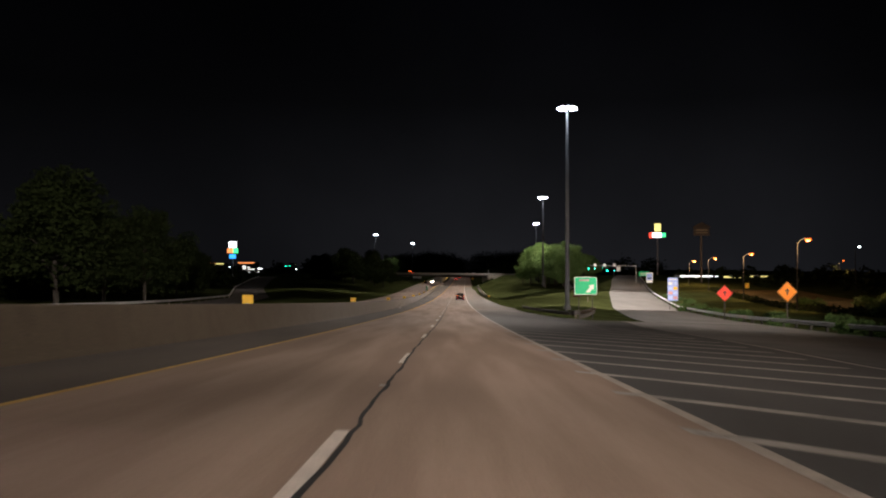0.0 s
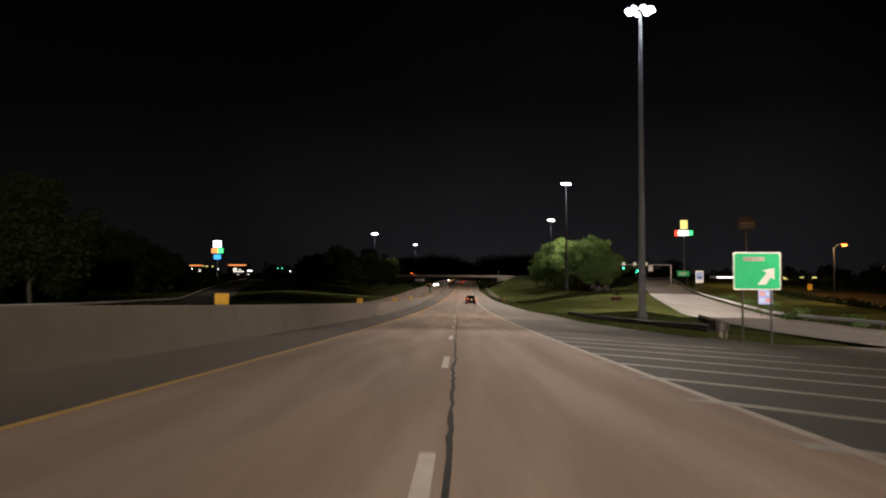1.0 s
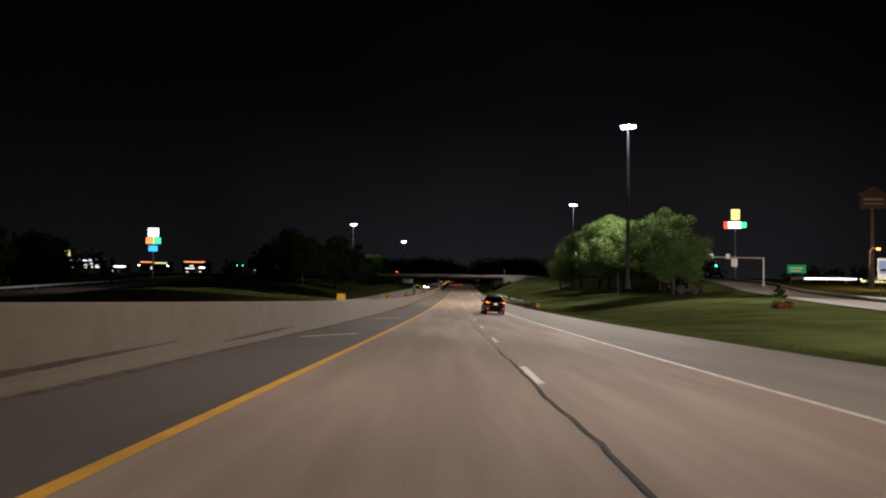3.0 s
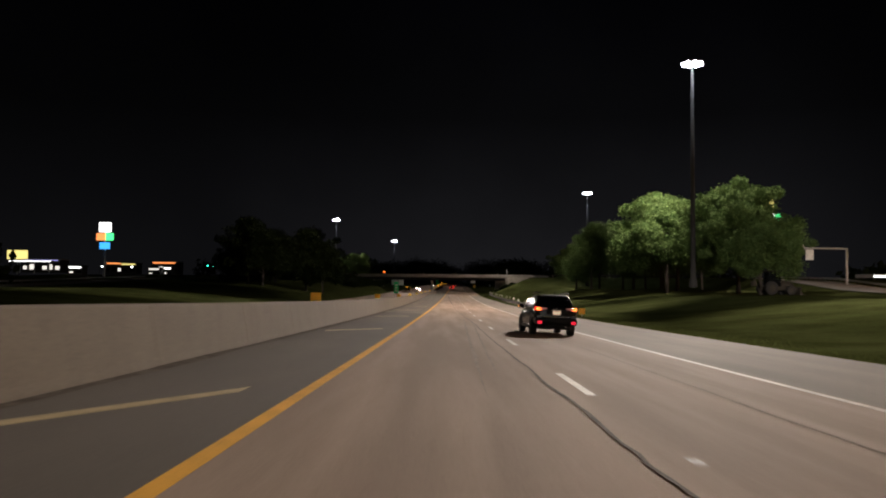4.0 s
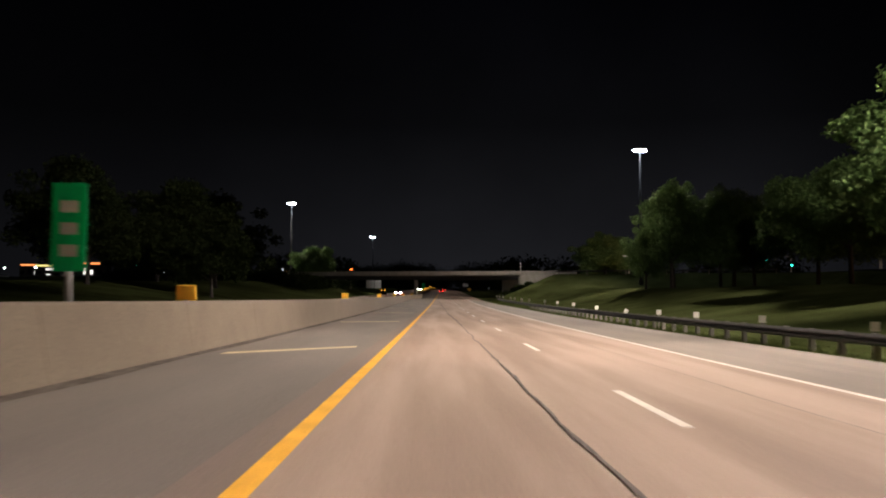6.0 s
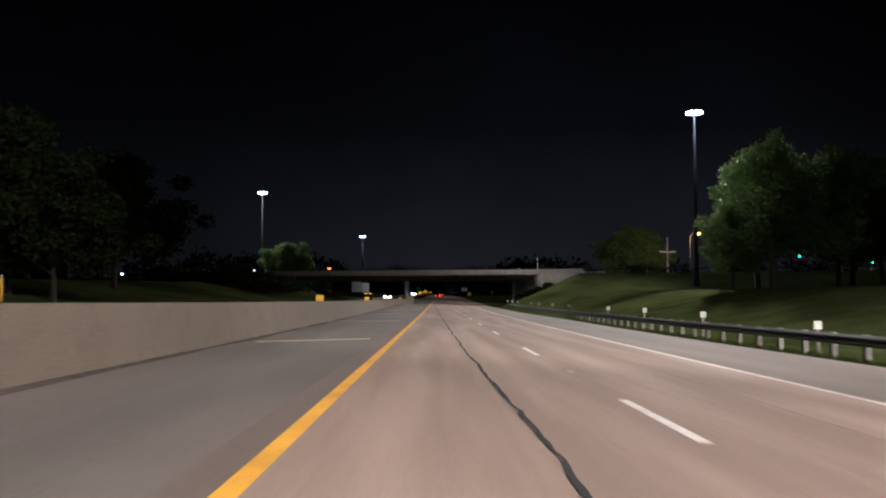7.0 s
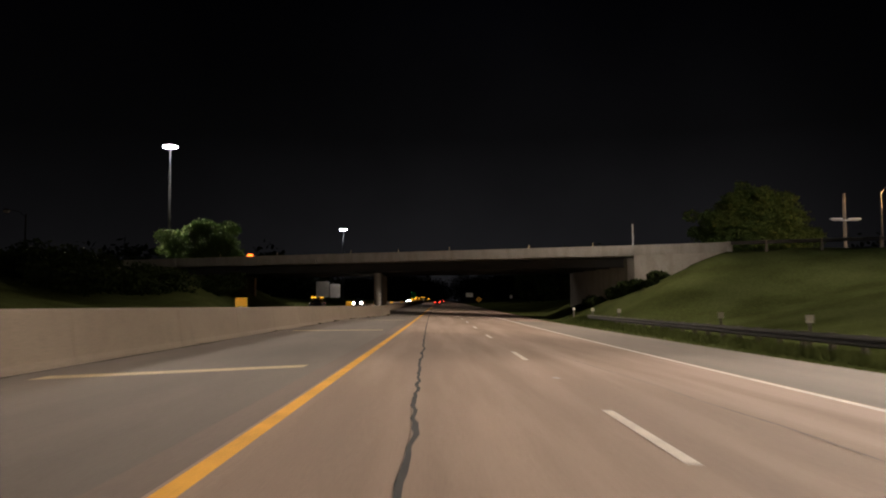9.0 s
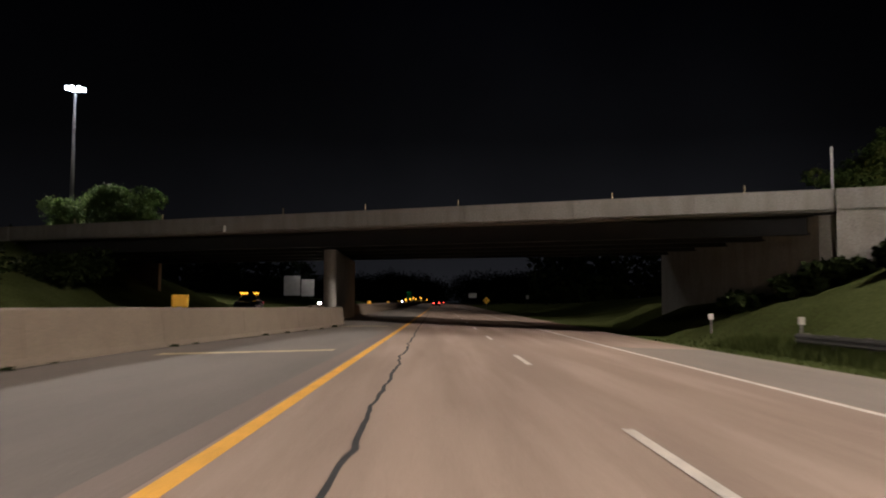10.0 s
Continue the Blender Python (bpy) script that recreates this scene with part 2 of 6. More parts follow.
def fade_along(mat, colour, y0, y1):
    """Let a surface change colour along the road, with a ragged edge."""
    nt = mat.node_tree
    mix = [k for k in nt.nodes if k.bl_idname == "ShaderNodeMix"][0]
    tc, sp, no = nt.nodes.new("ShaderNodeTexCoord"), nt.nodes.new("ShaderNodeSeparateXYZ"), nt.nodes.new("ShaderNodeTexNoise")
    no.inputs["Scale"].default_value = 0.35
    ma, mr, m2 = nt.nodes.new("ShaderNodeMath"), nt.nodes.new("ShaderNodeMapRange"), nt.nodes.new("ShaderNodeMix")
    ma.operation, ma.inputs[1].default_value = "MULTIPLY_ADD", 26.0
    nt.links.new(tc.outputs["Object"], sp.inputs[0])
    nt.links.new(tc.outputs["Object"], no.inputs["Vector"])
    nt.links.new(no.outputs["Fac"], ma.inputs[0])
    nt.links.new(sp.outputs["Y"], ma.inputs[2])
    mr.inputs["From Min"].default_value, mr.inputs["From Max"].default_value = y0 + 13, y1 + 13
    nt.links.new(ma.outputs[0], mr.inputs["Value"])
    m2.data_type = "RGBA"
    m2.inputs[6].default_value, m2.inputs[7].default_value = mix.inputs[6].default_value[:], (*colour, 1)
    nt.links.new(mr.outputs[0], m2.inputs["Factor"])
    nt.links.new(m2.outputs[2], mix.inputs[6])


# the gore colour lightens from y 66 to 100
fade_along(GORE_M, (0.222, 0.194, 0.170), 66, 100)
EDGE_WEAR = material("dark_worn_pavement", (0.178, 0.130, 0.100), 0.85, vary=0.25, scale=0.8, fine=40, bump=0.3, stretch=LONG)
RAMP_M = material("ramp_concrete", (0.27, 0.255, 0.24), 0.85, vary=0.22, scale=3.0, fine=40, bump=0.3, stretch=(1, 0.3, 1))
# fall-off of lamp light along the ramp is put into this colour
RAMP_FADE = material("light_fade_ramp_pavement", (0.085, 0.078, 0.072), 0.88, vary=0.24, scale=2.0, fine=40, bump=0.3, stretch=(1, 0.3, 1))
fade_along(RAMP_FADE, (0.27, 0.255, 0.24), 22, 72)
WHITE_LINE = material("white_road_paint", (0.63, 0.55, 0.475), 0.6, vary=0.25, scale=0.5, fine=30, bump=0.2)
EDGE_WHITE = material("worn_edge_paint", (0.40, 0.335, 0.28), 0.7, vary=0.3, scale=0.5, fine=30, bump=0.2)
fade_along(EDGE_WHITE, (0.63, 0.55, 0.475), 70, 130)
OLD_LINE = material("worn_white_paint", (0.36, 0.32, 0.285), 0.7, vary=0.35, scale=0.4, fine=25, bump=0.2)
YELLOW_LINE = material("yellow_road_paint", (0.56, 0.34, 0.09), 0.85, vary=0.2, scale=0.6, fine=30, bump=0.2)
fade_along(YELLOW_LINE, (0.80, 0.39, 0.02), 60, 130)
OLD_YELLOW = material("worn_yellow_paint", (0.52, 0.40, 0.22), 0.7, vary=0.30, scale=0.4, fine=25)
GORE_PAINT = material("faded_gore_paint", (0.32, 0.285, 0.25), 0.75, vary=0.45, scale=0.5, fine=14, bump=0.2, stretch=(0.4, 1, 1))
SEAL = material("bitumen_seal", (0.020, 0.018, 0.017), 0.92, vary=0.4, scale=0.5, fine=30)
SKID = material("faint_tyre_mark", (0.262, 0.193, 0.150), 0.95, vary=0.3, scale=0.6, fine=30)
SMEAR = material("dark_rubber_smear", (0.055, 0.043, 0.034), 0.95, vary=0.5, scale=0.4, fine=12)
OLD_SEAL = material("worn_bitumen_seal", (0.135, 0.106, 0.087), 0.95, vary=0.5, scale=0.5, fine=30)
JOINT = material("tarred_joint", (0.195, 0.153, 0.126), 0.95, vary=0.4, scale=0.5, fine=30)
CONCRETE = material("barrier_concrete", (0.172, 0.132, 0.092), 0.85, vary=0.30, scale=1.4, fine=30, bump=0.3, rand=0.03, second=(0.130, 0.098, 0.068))
BRIDGE_C = material("bridge_concrete", (0.32, 0.295, 0.26), 0.85, vary=0.36, scale=0.9, fine=16, bump=0.3, stretch=(1, 1, 0.25), second=(0.21, 0.19, 0.165))
WING_C = material("pale_stained_concrete", (0.40, 0.365, 0.32), 0.85, vary=0.40, scale=0.8, fine=14, bump=0.3, stretch=(1, 1, 0.3), second=(0.26, 0.235, 0.20))
DARK_STEEL = material("girder_steel", (0.026, 0.025, 0.024), 0.7, vary=0.3, scale=2, fine=20)
GRASS = material("mown_grass", (0.061, 0.071, 0.023), 1.0, vary=0.42, scale=5.0, fine=7, bump=0.6, second=(0.066, 0.076, 0.027), spec=0.0)
DRY_GRASS = material("dry_field_grass", (0.165, 0.120, 0.052), 1.0, vary=0.35, scale=3.0, fine=5, bump=0.5, spec=0.02)
GRIT = material("dark_gutter_grit", (0.115, 0.095, 0.078), 1.0, vary=0.5, scale=0.4, fine=12, bump=0.6, spec=0.05)
# both shoulders are coloured duller than the lanes, which headlights would brighten
LEFT_SHOULDER = material("dimmed_worn_shoulder_asphalt", (0.166, 0.136, 0.110), 0.90, vary=0.26, scale=1.3, fine=40, bump=0.4, stretch=(1, 0.12, 1))
RIGHT_SHOULDER = material("dimmed_pale_shoulder_asphalt", (0.200, 0.162, 0.130), 0.9, vary=0.24, scale=1.3, fine=40, bump=0.4, stretch=(1, 0.12, 1))
GALV = material("galvanised_steel", (0.46, 0.46, 0.45), 0.5, 0.35, vary=0.2, scale=1.0, fine=20)
POLE_M = material("dull_mast_steel", (0.040, 0.040, 0.042), 0.85, 0.0, vary=0.2, scale=1.0, fine=20)
RAIL_DARK = material("weathered_rail_steel", (0.060, 0.052, 0.048), 0.6, 0.4, vary=0.3, scale=1.0, fine=20)
POST_PALE = material("bleached_post_timber", (0.165, 0.147, 0.120), 0.95, vary=0.35, scale=0.4, fine=25, rand=0.25)
POST_DARK = material("tarred_post_timber", (0.060, 0.052, 0.043), 0.95, vary=0.35, scale=0.4, fine=25, rand=0.25)
POST_WOOD = material("weathered_post_timber", (0.23, 0.19, 0.15), 0.9, vary=0.3, scale=0.4, fine=25, rand=0.2)
LAMP_LENS = material("lit_lamp_lens", (0.9, 0.9, 0.9), 0.3, vary=0, emit=(0.86, 0.93, 1.0), strength=140)
YELLOW_LENS = material("lit_amber_works_lens", (0.9, 0.6, 0.2), 0.3, vary=0, emit=(1.0, 0.46, 0.03), strength=2.2)
AMBER_LENS = material("lit_sodium_lens", (0.30, 0.10, 0.02), 0.3, vary=0, emit=(1.0, 0.17, 0.02), strength=4.0)
BARK = material("tree_bark", (0.042, 0.034, 0.027), 0.95, vary=0.4, scale=0.5, fine=14, bump=0.8)
LEAF = material("broad_leaves", (0.108, 0.162, 0.050), 0.75, vary=0.35, scale=1.2, fine=3.0, translucent=0.30, second=(0.070, 0.114, 0.034), spec=0.12)
# near-black leaf colour stands for foliage that lamp light doesn't reach
LEAF_SHADED = material("shade_dark_leaves", (0.020, 0.027, 0.009), 0.9, vary=0.35, scale=1.2, fine=3.0, translucent=0.1, spec=0.02)
RUBBER = material("tyre_rubber", (0.016, 0.016, 0.016), 0.85, vary=0.2, scale=0.2, fine=60)
# these sheets pass light through in place of headlights shining back off them
MARKER = material("yellow_reflective_sheet", (0.95, 0.60, 0.06), 0.5, vary=0.12, scale=0.2, fine=40, translucent=0.25)
WHITE_SHEET = material("white_reflective_sheet", (0.84, 0.82, 0.76), 0.5, vary=0.08, scale=0.3, fine=30, translucent=0.2)
AGED_SHEET = material("aged_reflective_sheet", (0.48, 0.44, 0.36), 0.6, vary=0.25, scale=0.2, fine=30)
BLADES = material("grass_blades", (0.080, 0.094, 0.030), 1.0, vary=0.35, scale=1.5, fine=4, translucent=0.5, spec=0.02)
GREEN_SHEET = material("green_sign_sheet", (0.01, 0.60, 0.22), 0.45, vary=0.10, scale=0.6, fine=20, translucent=0.35)
ORANGE_SHEET = material("orange_sign_sheet", (0.95, 0.30, 0.02), 0.5, vary=0.10, scale=0.4, fine=20, translucent=0.3)
RED_SHEET = material("red_orange_sign_sheet", (0.90, 0.07, 0.03), 0.5, vary=0.10, scale=0.4, fine=20, translucent=0.3)
BLUE_SHEET = material("blue_sign_sheet", (0.36, 0.46, 0.82), 0.5, vary=0.15, scale=0.4, fine=12, translucent=0.35)
SIGN_BACK = material("bare_sign_aluminium", (0.62, 0.61, 0.59), 0.6, 0.0, vary=0.15, scale=0.8, fine=15)
DARK_INK = material("black_sign_ink", (0.02, 0.02, 0.02), 0.6, vary=0)
DULL = material("dull_brown_board", (0.030, 0.026, 0.026), 0.7, vary=0.25, scale=0.8, fine=15)


# ---------------------------------------------------------------- ground and roads
def steps(a, b, d):
    n = max(1, round((b - a) / d))
    return [a + (b - a) * i / n for i in range(n + 1)]


g = Shape()
_us = [-900, -500, -300, -220, -170, -140, -120] + steps(-110, -60, 5) + steps(-57, -9, 2.4)[0:] + [-6, -2, 2, 6, 8] + steps(9.5, 60, 1.7) + steps(63, 110, 4) + [120, 140, 170, 220, 300, 500, 900]
_ys = [-400, -200, -120] + steps(-80, 360, 8) + steps(364, 470, 3.5) + steps(480, 700, 12) + [740, 800, 900, 1100, 1500, 2200, 3500]
g.sheet([[at(u, y, land(u, y) + (0.10 * noise.noise(Vector((u * 0.11, y * 0.11, 0))) if abs(u) > 12 else 0)) for u in _us] for y in _ys])
ground = setting("ground", g, GRASS, "rough mown roadside grass sloping up from the motorway", True, "ground")

g = Shape()


def road_row(y):
    left, right = barrier_u(y) - 0.2, edge_r(y) if y > 70 else rail_u(y) + 0.9
    us = [left, -3.9, -1.8, 0, 1.8, 3.9, 6.0, right] if y > 70 else [left, -3.9, -1.8, 0, 1.8, 3.9, 10.5, right]
    return [deck(u, y) for u in us]


g.sheet([road_row(y) for y in steps(-70, 69.9, 4) + steps(70.1, 700, 4) + [760, 850, 1000, 1300, 1800]])
road = setting("road", g, ASPHALT, "worn two-lane motorway carriageway of grey-tan pavement", False, "road")
g = Shape()
g.sheet([[deck(lerp_table(OPP_U, y) + (barrier_u(y) - 0.4 - lerp_table(OPP_U, y)) * k, y) for k in (0, 0.3, 0.6, 1)] for y in steps(-70, 700, 8) + [850, 1100, 1800]])
setting("opposite_road", g, ASPHALT, "oncoming carriageway beyond the concrete median barrier", False, "road")
g = Shape()
g.sheet([[at(rail_u(y) + du, y, ramp_z(rail_u(y) + du, y)) for du in (-10.2, -7, -3.5, 0.8)] for y in steps(70.5, 382, 5)])
ramp_road = setting("ramp_road", g, RAMP_M, "pale concrete exit ramp climbing away from the motorway", False, "road")
g = Shape()
g.sheet([[at(lerp_table(LRAMP_U, y) + du, y, lramp_z(y)) for du in (0, 4, 8.5)] for y in steps(62, 420, 6)])
setting("far_ramp_road", g, SHOULDER, "dark slip road rising beyond the far grass bank", False, "road")


def strip(parent, name, mat, u0, ya, yb, width, u1=None, dz=0.006, d=4.0, label=""):
    """A painted line on the carriageway from ya to yb, u0 to u1."""
    s = Shape()
    fu = u0 if callable(u0) else (lambda y: u0 + ((u1 if u1 is not None else u0) - u0) * (y - ya) / (yb - ya))
    fw = width if callable(width) else (lambda y: width)
    s.sheet([[deck(fu(y) - fw(y) / 2, y, dz), deck(fu(y) + fw(y) / 2, y, dz)] for y in steps(ya, yb, d)])
    return part(name, s, mat, parent, label)


def slant(parent, name, mat, ua, ya, ub, yb, width, dz=0.006):
    """A painted bar across the carriageway."""
    s = Shape()
    n = 4
    s.sheet([[deck(ua + (ub - ua) * i / n, ya + (yb - ya) * i / n - width / 2, dz), deck(ua + (ub - ua) * i / n, ya + (yb - ya) * i / n + width / 2, dz)] for i in range(n + 1)])
    return part(name, s, mat, parent)


strip(road, "yellow_edge_line", YELLOW_LINE, lambda y: lerp_table([(0, -3.68), (300, -3.67), (350, -3.62), (700, -3.6)], y), -60, 640, lambda y: lerp_table([(60, 0.12), (180, 0.17)], y), label="solid yellow edge line")
strip(road, "white_edge_line", EDGE_WHITE, lambda y: lerp_table([(4, 3.70), (20, 3.76), (60, 3.75), (120, 3.64), (400, 3.62)], y), -60, 640, lambda y: lerp_table([(0, 0.17), (90, 0.15)], y), label="solid white edge line")
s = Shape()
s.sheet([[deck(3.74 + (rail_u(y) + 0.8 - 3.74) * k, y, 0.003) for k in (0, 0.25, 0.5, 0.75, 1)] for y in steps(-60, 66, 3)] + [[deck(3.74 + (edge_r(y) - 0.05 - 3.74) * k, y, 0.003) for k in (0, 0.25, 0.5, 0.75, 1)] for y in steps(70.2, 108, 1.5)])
part("gore_surface", s, GORE_M, road, "dark asphalt of the striped gore, darkened further where little light falls")
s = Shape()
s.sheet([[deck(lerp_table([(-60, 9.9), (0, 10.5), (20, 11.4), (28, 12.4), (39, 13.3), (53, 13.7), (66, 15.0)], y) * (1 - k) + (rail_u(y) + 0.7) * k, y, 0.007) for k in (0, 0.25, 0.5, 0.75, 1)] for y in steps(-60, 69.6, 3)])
part("ramp_surface", s, RAMP_FADE, road, "exit ramp pavement, coloured dark nearby where lamp light fades out")
strip(road, "right_shoulder_surface", RIGHT_SHOULDER, lambda y: (3.76 + edge_r(y) - 0.05) / 2, 108.02, 404, lambda y: edge_r(y) - 0.05 - 3.76, dz=0.003, label="paler worn right shoulder, dimmed beside the headlight-lit lanes")
strip(road, "gutter_grit", GRIT, lambda y: barrier_u(y) + 0.13 + 0.05 * noise.noise(Vector((y * 0.4, 3, 0))), 60, 430, lambda y: max(0.01, lerp_table([(150, 0.16), (205, 0.34), (245, 0.30), (290, 0.28), (312, 0.20), (335, 0.08)], y) + 0.30 * noise.noise(Vector((y * 0.22, 8, 0)))), dz=0.010, d=0.8, label="line of dark grit along the barrier foot")
strip(road, "shoulder_surface", LEFT_SHOULDER, lambda y: (barrier_u(y) - 4.115) / 2, 214.02, 640, lambda y: -barrier_u(y) - 4.115, dz=0.003, label="paler worn left shoulder, dimmed beside the headlight-lit lanes")
strip(road, "shoulder_surface", SHOULDER, lambda y: (barrier_u(y) - 3.72) / 2, -60, 214, lambda y: -barrier_u(y) - 3.72, dz=0.003, label="darker shoulder strip")
strip(road, "edge_strip", EDGE_WEAR, -3.93, 214.02, 640, 0.37, dz=0.003, label="darker worn strip outside the yellow line")
DASH = 7.647
for k in range(-4, 46):
    y1 = DASH + 12.19 * k
    strip(road, "lane_dash", WHITE_LINE, 0.0, y1 - 3.3, y1, 0.13, d=1.6)
    if k % 2 == 0:
        strip(road, "lane_stud", OLD_LINE, 0.02, y1 + 4.2, y1 + 4.45, 0.11, d=1)
for k in range(0, 21):
    y0 = -3.1 + 3.70 * k
    ue = lerp_table([(-10, 8.6), (20, 9.6), (39, 11.6), (52, 11.8), (71, 9.2)], y0)
    slant(road, "gore_stripe", GORE_PAINT, ue, y0 - (ue - 3.8) * 1.08, 3.36, y0 + 0.40, 0.50)
strip(road, "ramp_edge_line", OLD_LINE, dz=0.011, u0= lambda y: lerp_table([(-60, 9.6), (0, 10.2), (20, 11.1), (28, 12.1), (39, 13.0), (53, 13.4), (69, 15.4)], y), ya=-60, yb=69, width=0.14, label="worn ramp edge line")
for k in range(-1, 13):
    y0 = 162.0 + 21.4 * k
    slant(road, "shoulder_stripe", OLD_YELLOW, barrier_u(y0) + 0.55, y0 - 3.4, -4.42, y0, 0.62)
CRACK_U = [(-20, 0.05), (7, 0.09), (24, 0.03), (44, 0.17), (73, 0.17), (101, 0.18), (112, 0.0), (178, -0.54), (192, -0.56), (216, -0.93), (235, -1.25), (272, -1.46),
           (286, -1.70), (328, -2.04), (346, -2.23), (382, -2.60), (417, -2.87), (520, -3.1)]


def seal_line(name, mat, table, ya, yb, width, wiggle, seed, d=0.5, dz=0.009, jag=0.0):
    s = Shape()
    rows = []
    for y in steps(ya, yb, d):
        w = wiggle * noise.noise(Vector((seed, y * 0.35, 0))) + 0.6 * wiggle * noise.noise(Vector((seed, y * 1.7, 3))) + jag * smooth(325, 365, y) * noise.noise(Vector((seed, y * 0.85, 7)))
        k = width * (0.75 + 0.5 * noise.noise(Vector((seed + 5, y * 0.9, 1)))) / 2 * min(1.0, 0.05 + (y - ya) / 9, 0.05 + (yb - y) / 9)
        u = lerp_table(table, y) + w
        rows.append([deck(u - k, y, dz), deck(u + k, y, dz)])
    s.sheet(rows)
    return part(name, s, mat, road)


seal_line("crack_seal", SEAL, CRACK_U, -20, 141, 0.070, 0.07, 2.0)
seal_line("crack_seal", OLD_SEAL, CRACK_U, 134, 268, 0.060, 0.07, 2.0, dz=0.012)
seal_line("crack_seal", SEAL, CRACK_U, 259, 470, 0.070, 0.07, 2.0, 0.35, jag=0.05)
seal_line("crack_seal", JOINT, [(-20, 1.9), (300, 1.85), (348, 1.64), (355, 1.30), (366, 0.7)], 150, 366, 0.04, 0.05, 9.0, 1.0)
seal_line("crack_seal", JOINT, [(-20, 5.6), (470, 5.4)], 100, 470, 0.05, 0.05, 14.0, 1.0)
seal_line("tyre_mark", SKID, [(160, -1.45), (205, -0.95)], 162, 206, 0.13, 0.03, 23.0, 1.0)
seal_line("tyre_mark", SKID, [(160, -1.2), (205, -0.45)], 164, 204, 0.09, 0.03, 29.0, 1.0)


# ---------------------------------------------------------------- median barrier
def barrier_profile(y):
    """Section: (towards the carriageway, height). One plain slope; a low toe shows near the bridge."""
    toe = lerp_table([(330, 0.0), (372, 0.045), (430, 0.05)], y)
    return [(0.0, 0.0), (-0.005, 0.06), (-0.03 - toe, 0.16), (-0.175, 1.02), (-0.195, 1.05), (-0.385, 1.05), (-0.405, 1.02), (-0.57, 0.07), (-0.58, 0.0)]


barrier = thing("median_barrier", Matrix.Identity(4), "long cast concrete median barrier, stained, in jointed lengths", "barrier")
SEG = 6.1
for i in range(-6, 69):
    ya, yb = i * SEG, min(418.6, (i + 1) * SEG) - 0.012
    s = Shape()
    s.face_ring([[deck(barrier_u(y) + a, y, h * barrier_h(y) - 0.02) for a, h in barrier_profile(y)] for y in (ya, (ya + yb) / 2, yb)])
    part("barrier_segment", s, CONCRETE, barrier)
for i in range(0, 21):
    ya = 421.8 + i * 12.2
    s = Shape()
    s.face_ring([[deck(barrier_u(y) + a, y, h * barrier_h(y) - 0.02) for a, h in barrier_profile(y)] for y in (ya, ya + 12.17)])
    part("barrier_segment", s, CONCRETE, barrier)

# a scrap of litter on the left shoulder and dark tyre smears low on the barrier
ob = thing("litter", Matrix.Translation(deck(-5.45, 100.2, 0.012)) @ Matrix.Scale(0.6, 4), "pale torn scrap of packaging lying on the shoulder", "litter")
sc = Shape()
sc.face_ring([[(x, w + 0.12 * math.sin(7 * x), max(0.0, z) + 0.02 * math.cos(9 * x + w * 20)) for x, z in ((-0.32, 0.0), (-0.22, 0.07), (0.05, 0.10), (0.30, 0.05), (0.34, 0.0), (0.1, -0.05))] for w in (-0.14, -0.04, 0.08, 0.15)])
part("scrap", sc, OLD_LINE, ob)
for y0, y1, z0, z1, thick in ((102.2, 105.6, 0.13, 0.30, 0.10), (97.2, 98.8, 0.06, 0.10, 0.09), (110.0, 113.5, 0.34, 0.42, 0.035), (117.5, 128.0, 0.20, 0.34, 0.05), (106.5, 108.8, 0.40, 0.44, 0.04), (131, 139, 0.18, 0.24, 0.05)):
    sc = Shape()
    rows = []
    for k, y in enumerate(steps(y0, y1, 0.3)):
        f = (y - y0) / (y1 - y0)
        zc, hw = z0 + (z1 - z0) * f, thick * math.sin(math.pi * min(1, 0.06 + 0.88 * f)) * (0.7 + 0.5 * noise.noise(Vector((y * 1.3, y0, 0))))
        rows.append([deck(barrier_u(y) - 0.03 - 0.1686 * (z - 0.16) + 0.007, y, z * barrier_h(y) - 0.02) for z in (zc - hw, zc + hw)])
    sc.sheet(rows)
    part("tyre_smear", sc, SMEAR, barrier, "dark tyre smear")

# yellow marker plates on top of the barrier
s = Shape().box(-0.20, 0.20, -0.03, 0.03, 0.02, 0.33, 0.035)
mk = thing("barrier_marker", Matrix.Translation(deck(barrier_u(29.5) - 0.29, 29.5, 1.05 * barrier_h(29.5) - 0.03)), "yellow reflective marker plate on top of the concrete barrier", "road marker", "barrier markers")
part("plate", s, MARKER, mk)
part("bracket", Shape().box(-0.05, 0.05, -0.025, 0.025, -0.02, 0.06), GALV, mk)
for k in range(1, 26):
    y = 29.5 + 30.7 * k
    copy_thing(mk, Matrix.Translation(deck(barrier_u(y) - 0.29, y, 1.05 * barrier_h(y) - 0.03)))

# small green mile marker standing on the barrier
y = 239.0
mm = thing("mile_marker", Matrix.Translation(deck(barrier_u(y) - 0.29, y, 1.05 * barrier_h(y) - 0.03)), "narrow green mile marker panel on a post on the barrier", "road sign")
part("post", Shape().box(-0.03, 0.03, -0.02, 0.02, -0.02, 1.55), GALV, mm)
part("panel", Shape().box(-0.23, 0.23, -0.04, -0.022, 0.42, 1.62, 0.01), GREEN_SHEET, mm)
for z in (0.62, 0.92, 1.22):
    part("bar", Shape().box(-0.12, 0.12, -0.05, -0.041, z, z + 0.16), WHITE_SHEET, mm)


# ---------------------------------------------------------------- guard rails
def w_beam(side):
    return [(0.0, -0.155), (0.08, -0.09), (0.08, -0.05), (0.01, 0.0), (0.08, 0.05), (0.08, 0.09), (0.0, 0.155), (-0.012, 0.155), (0.066, 0.088), (0.066, 0.052), (-0.004, 0.0), (0.066, -0.052), (0.066, -0.088), (-0.012, -0.155)]


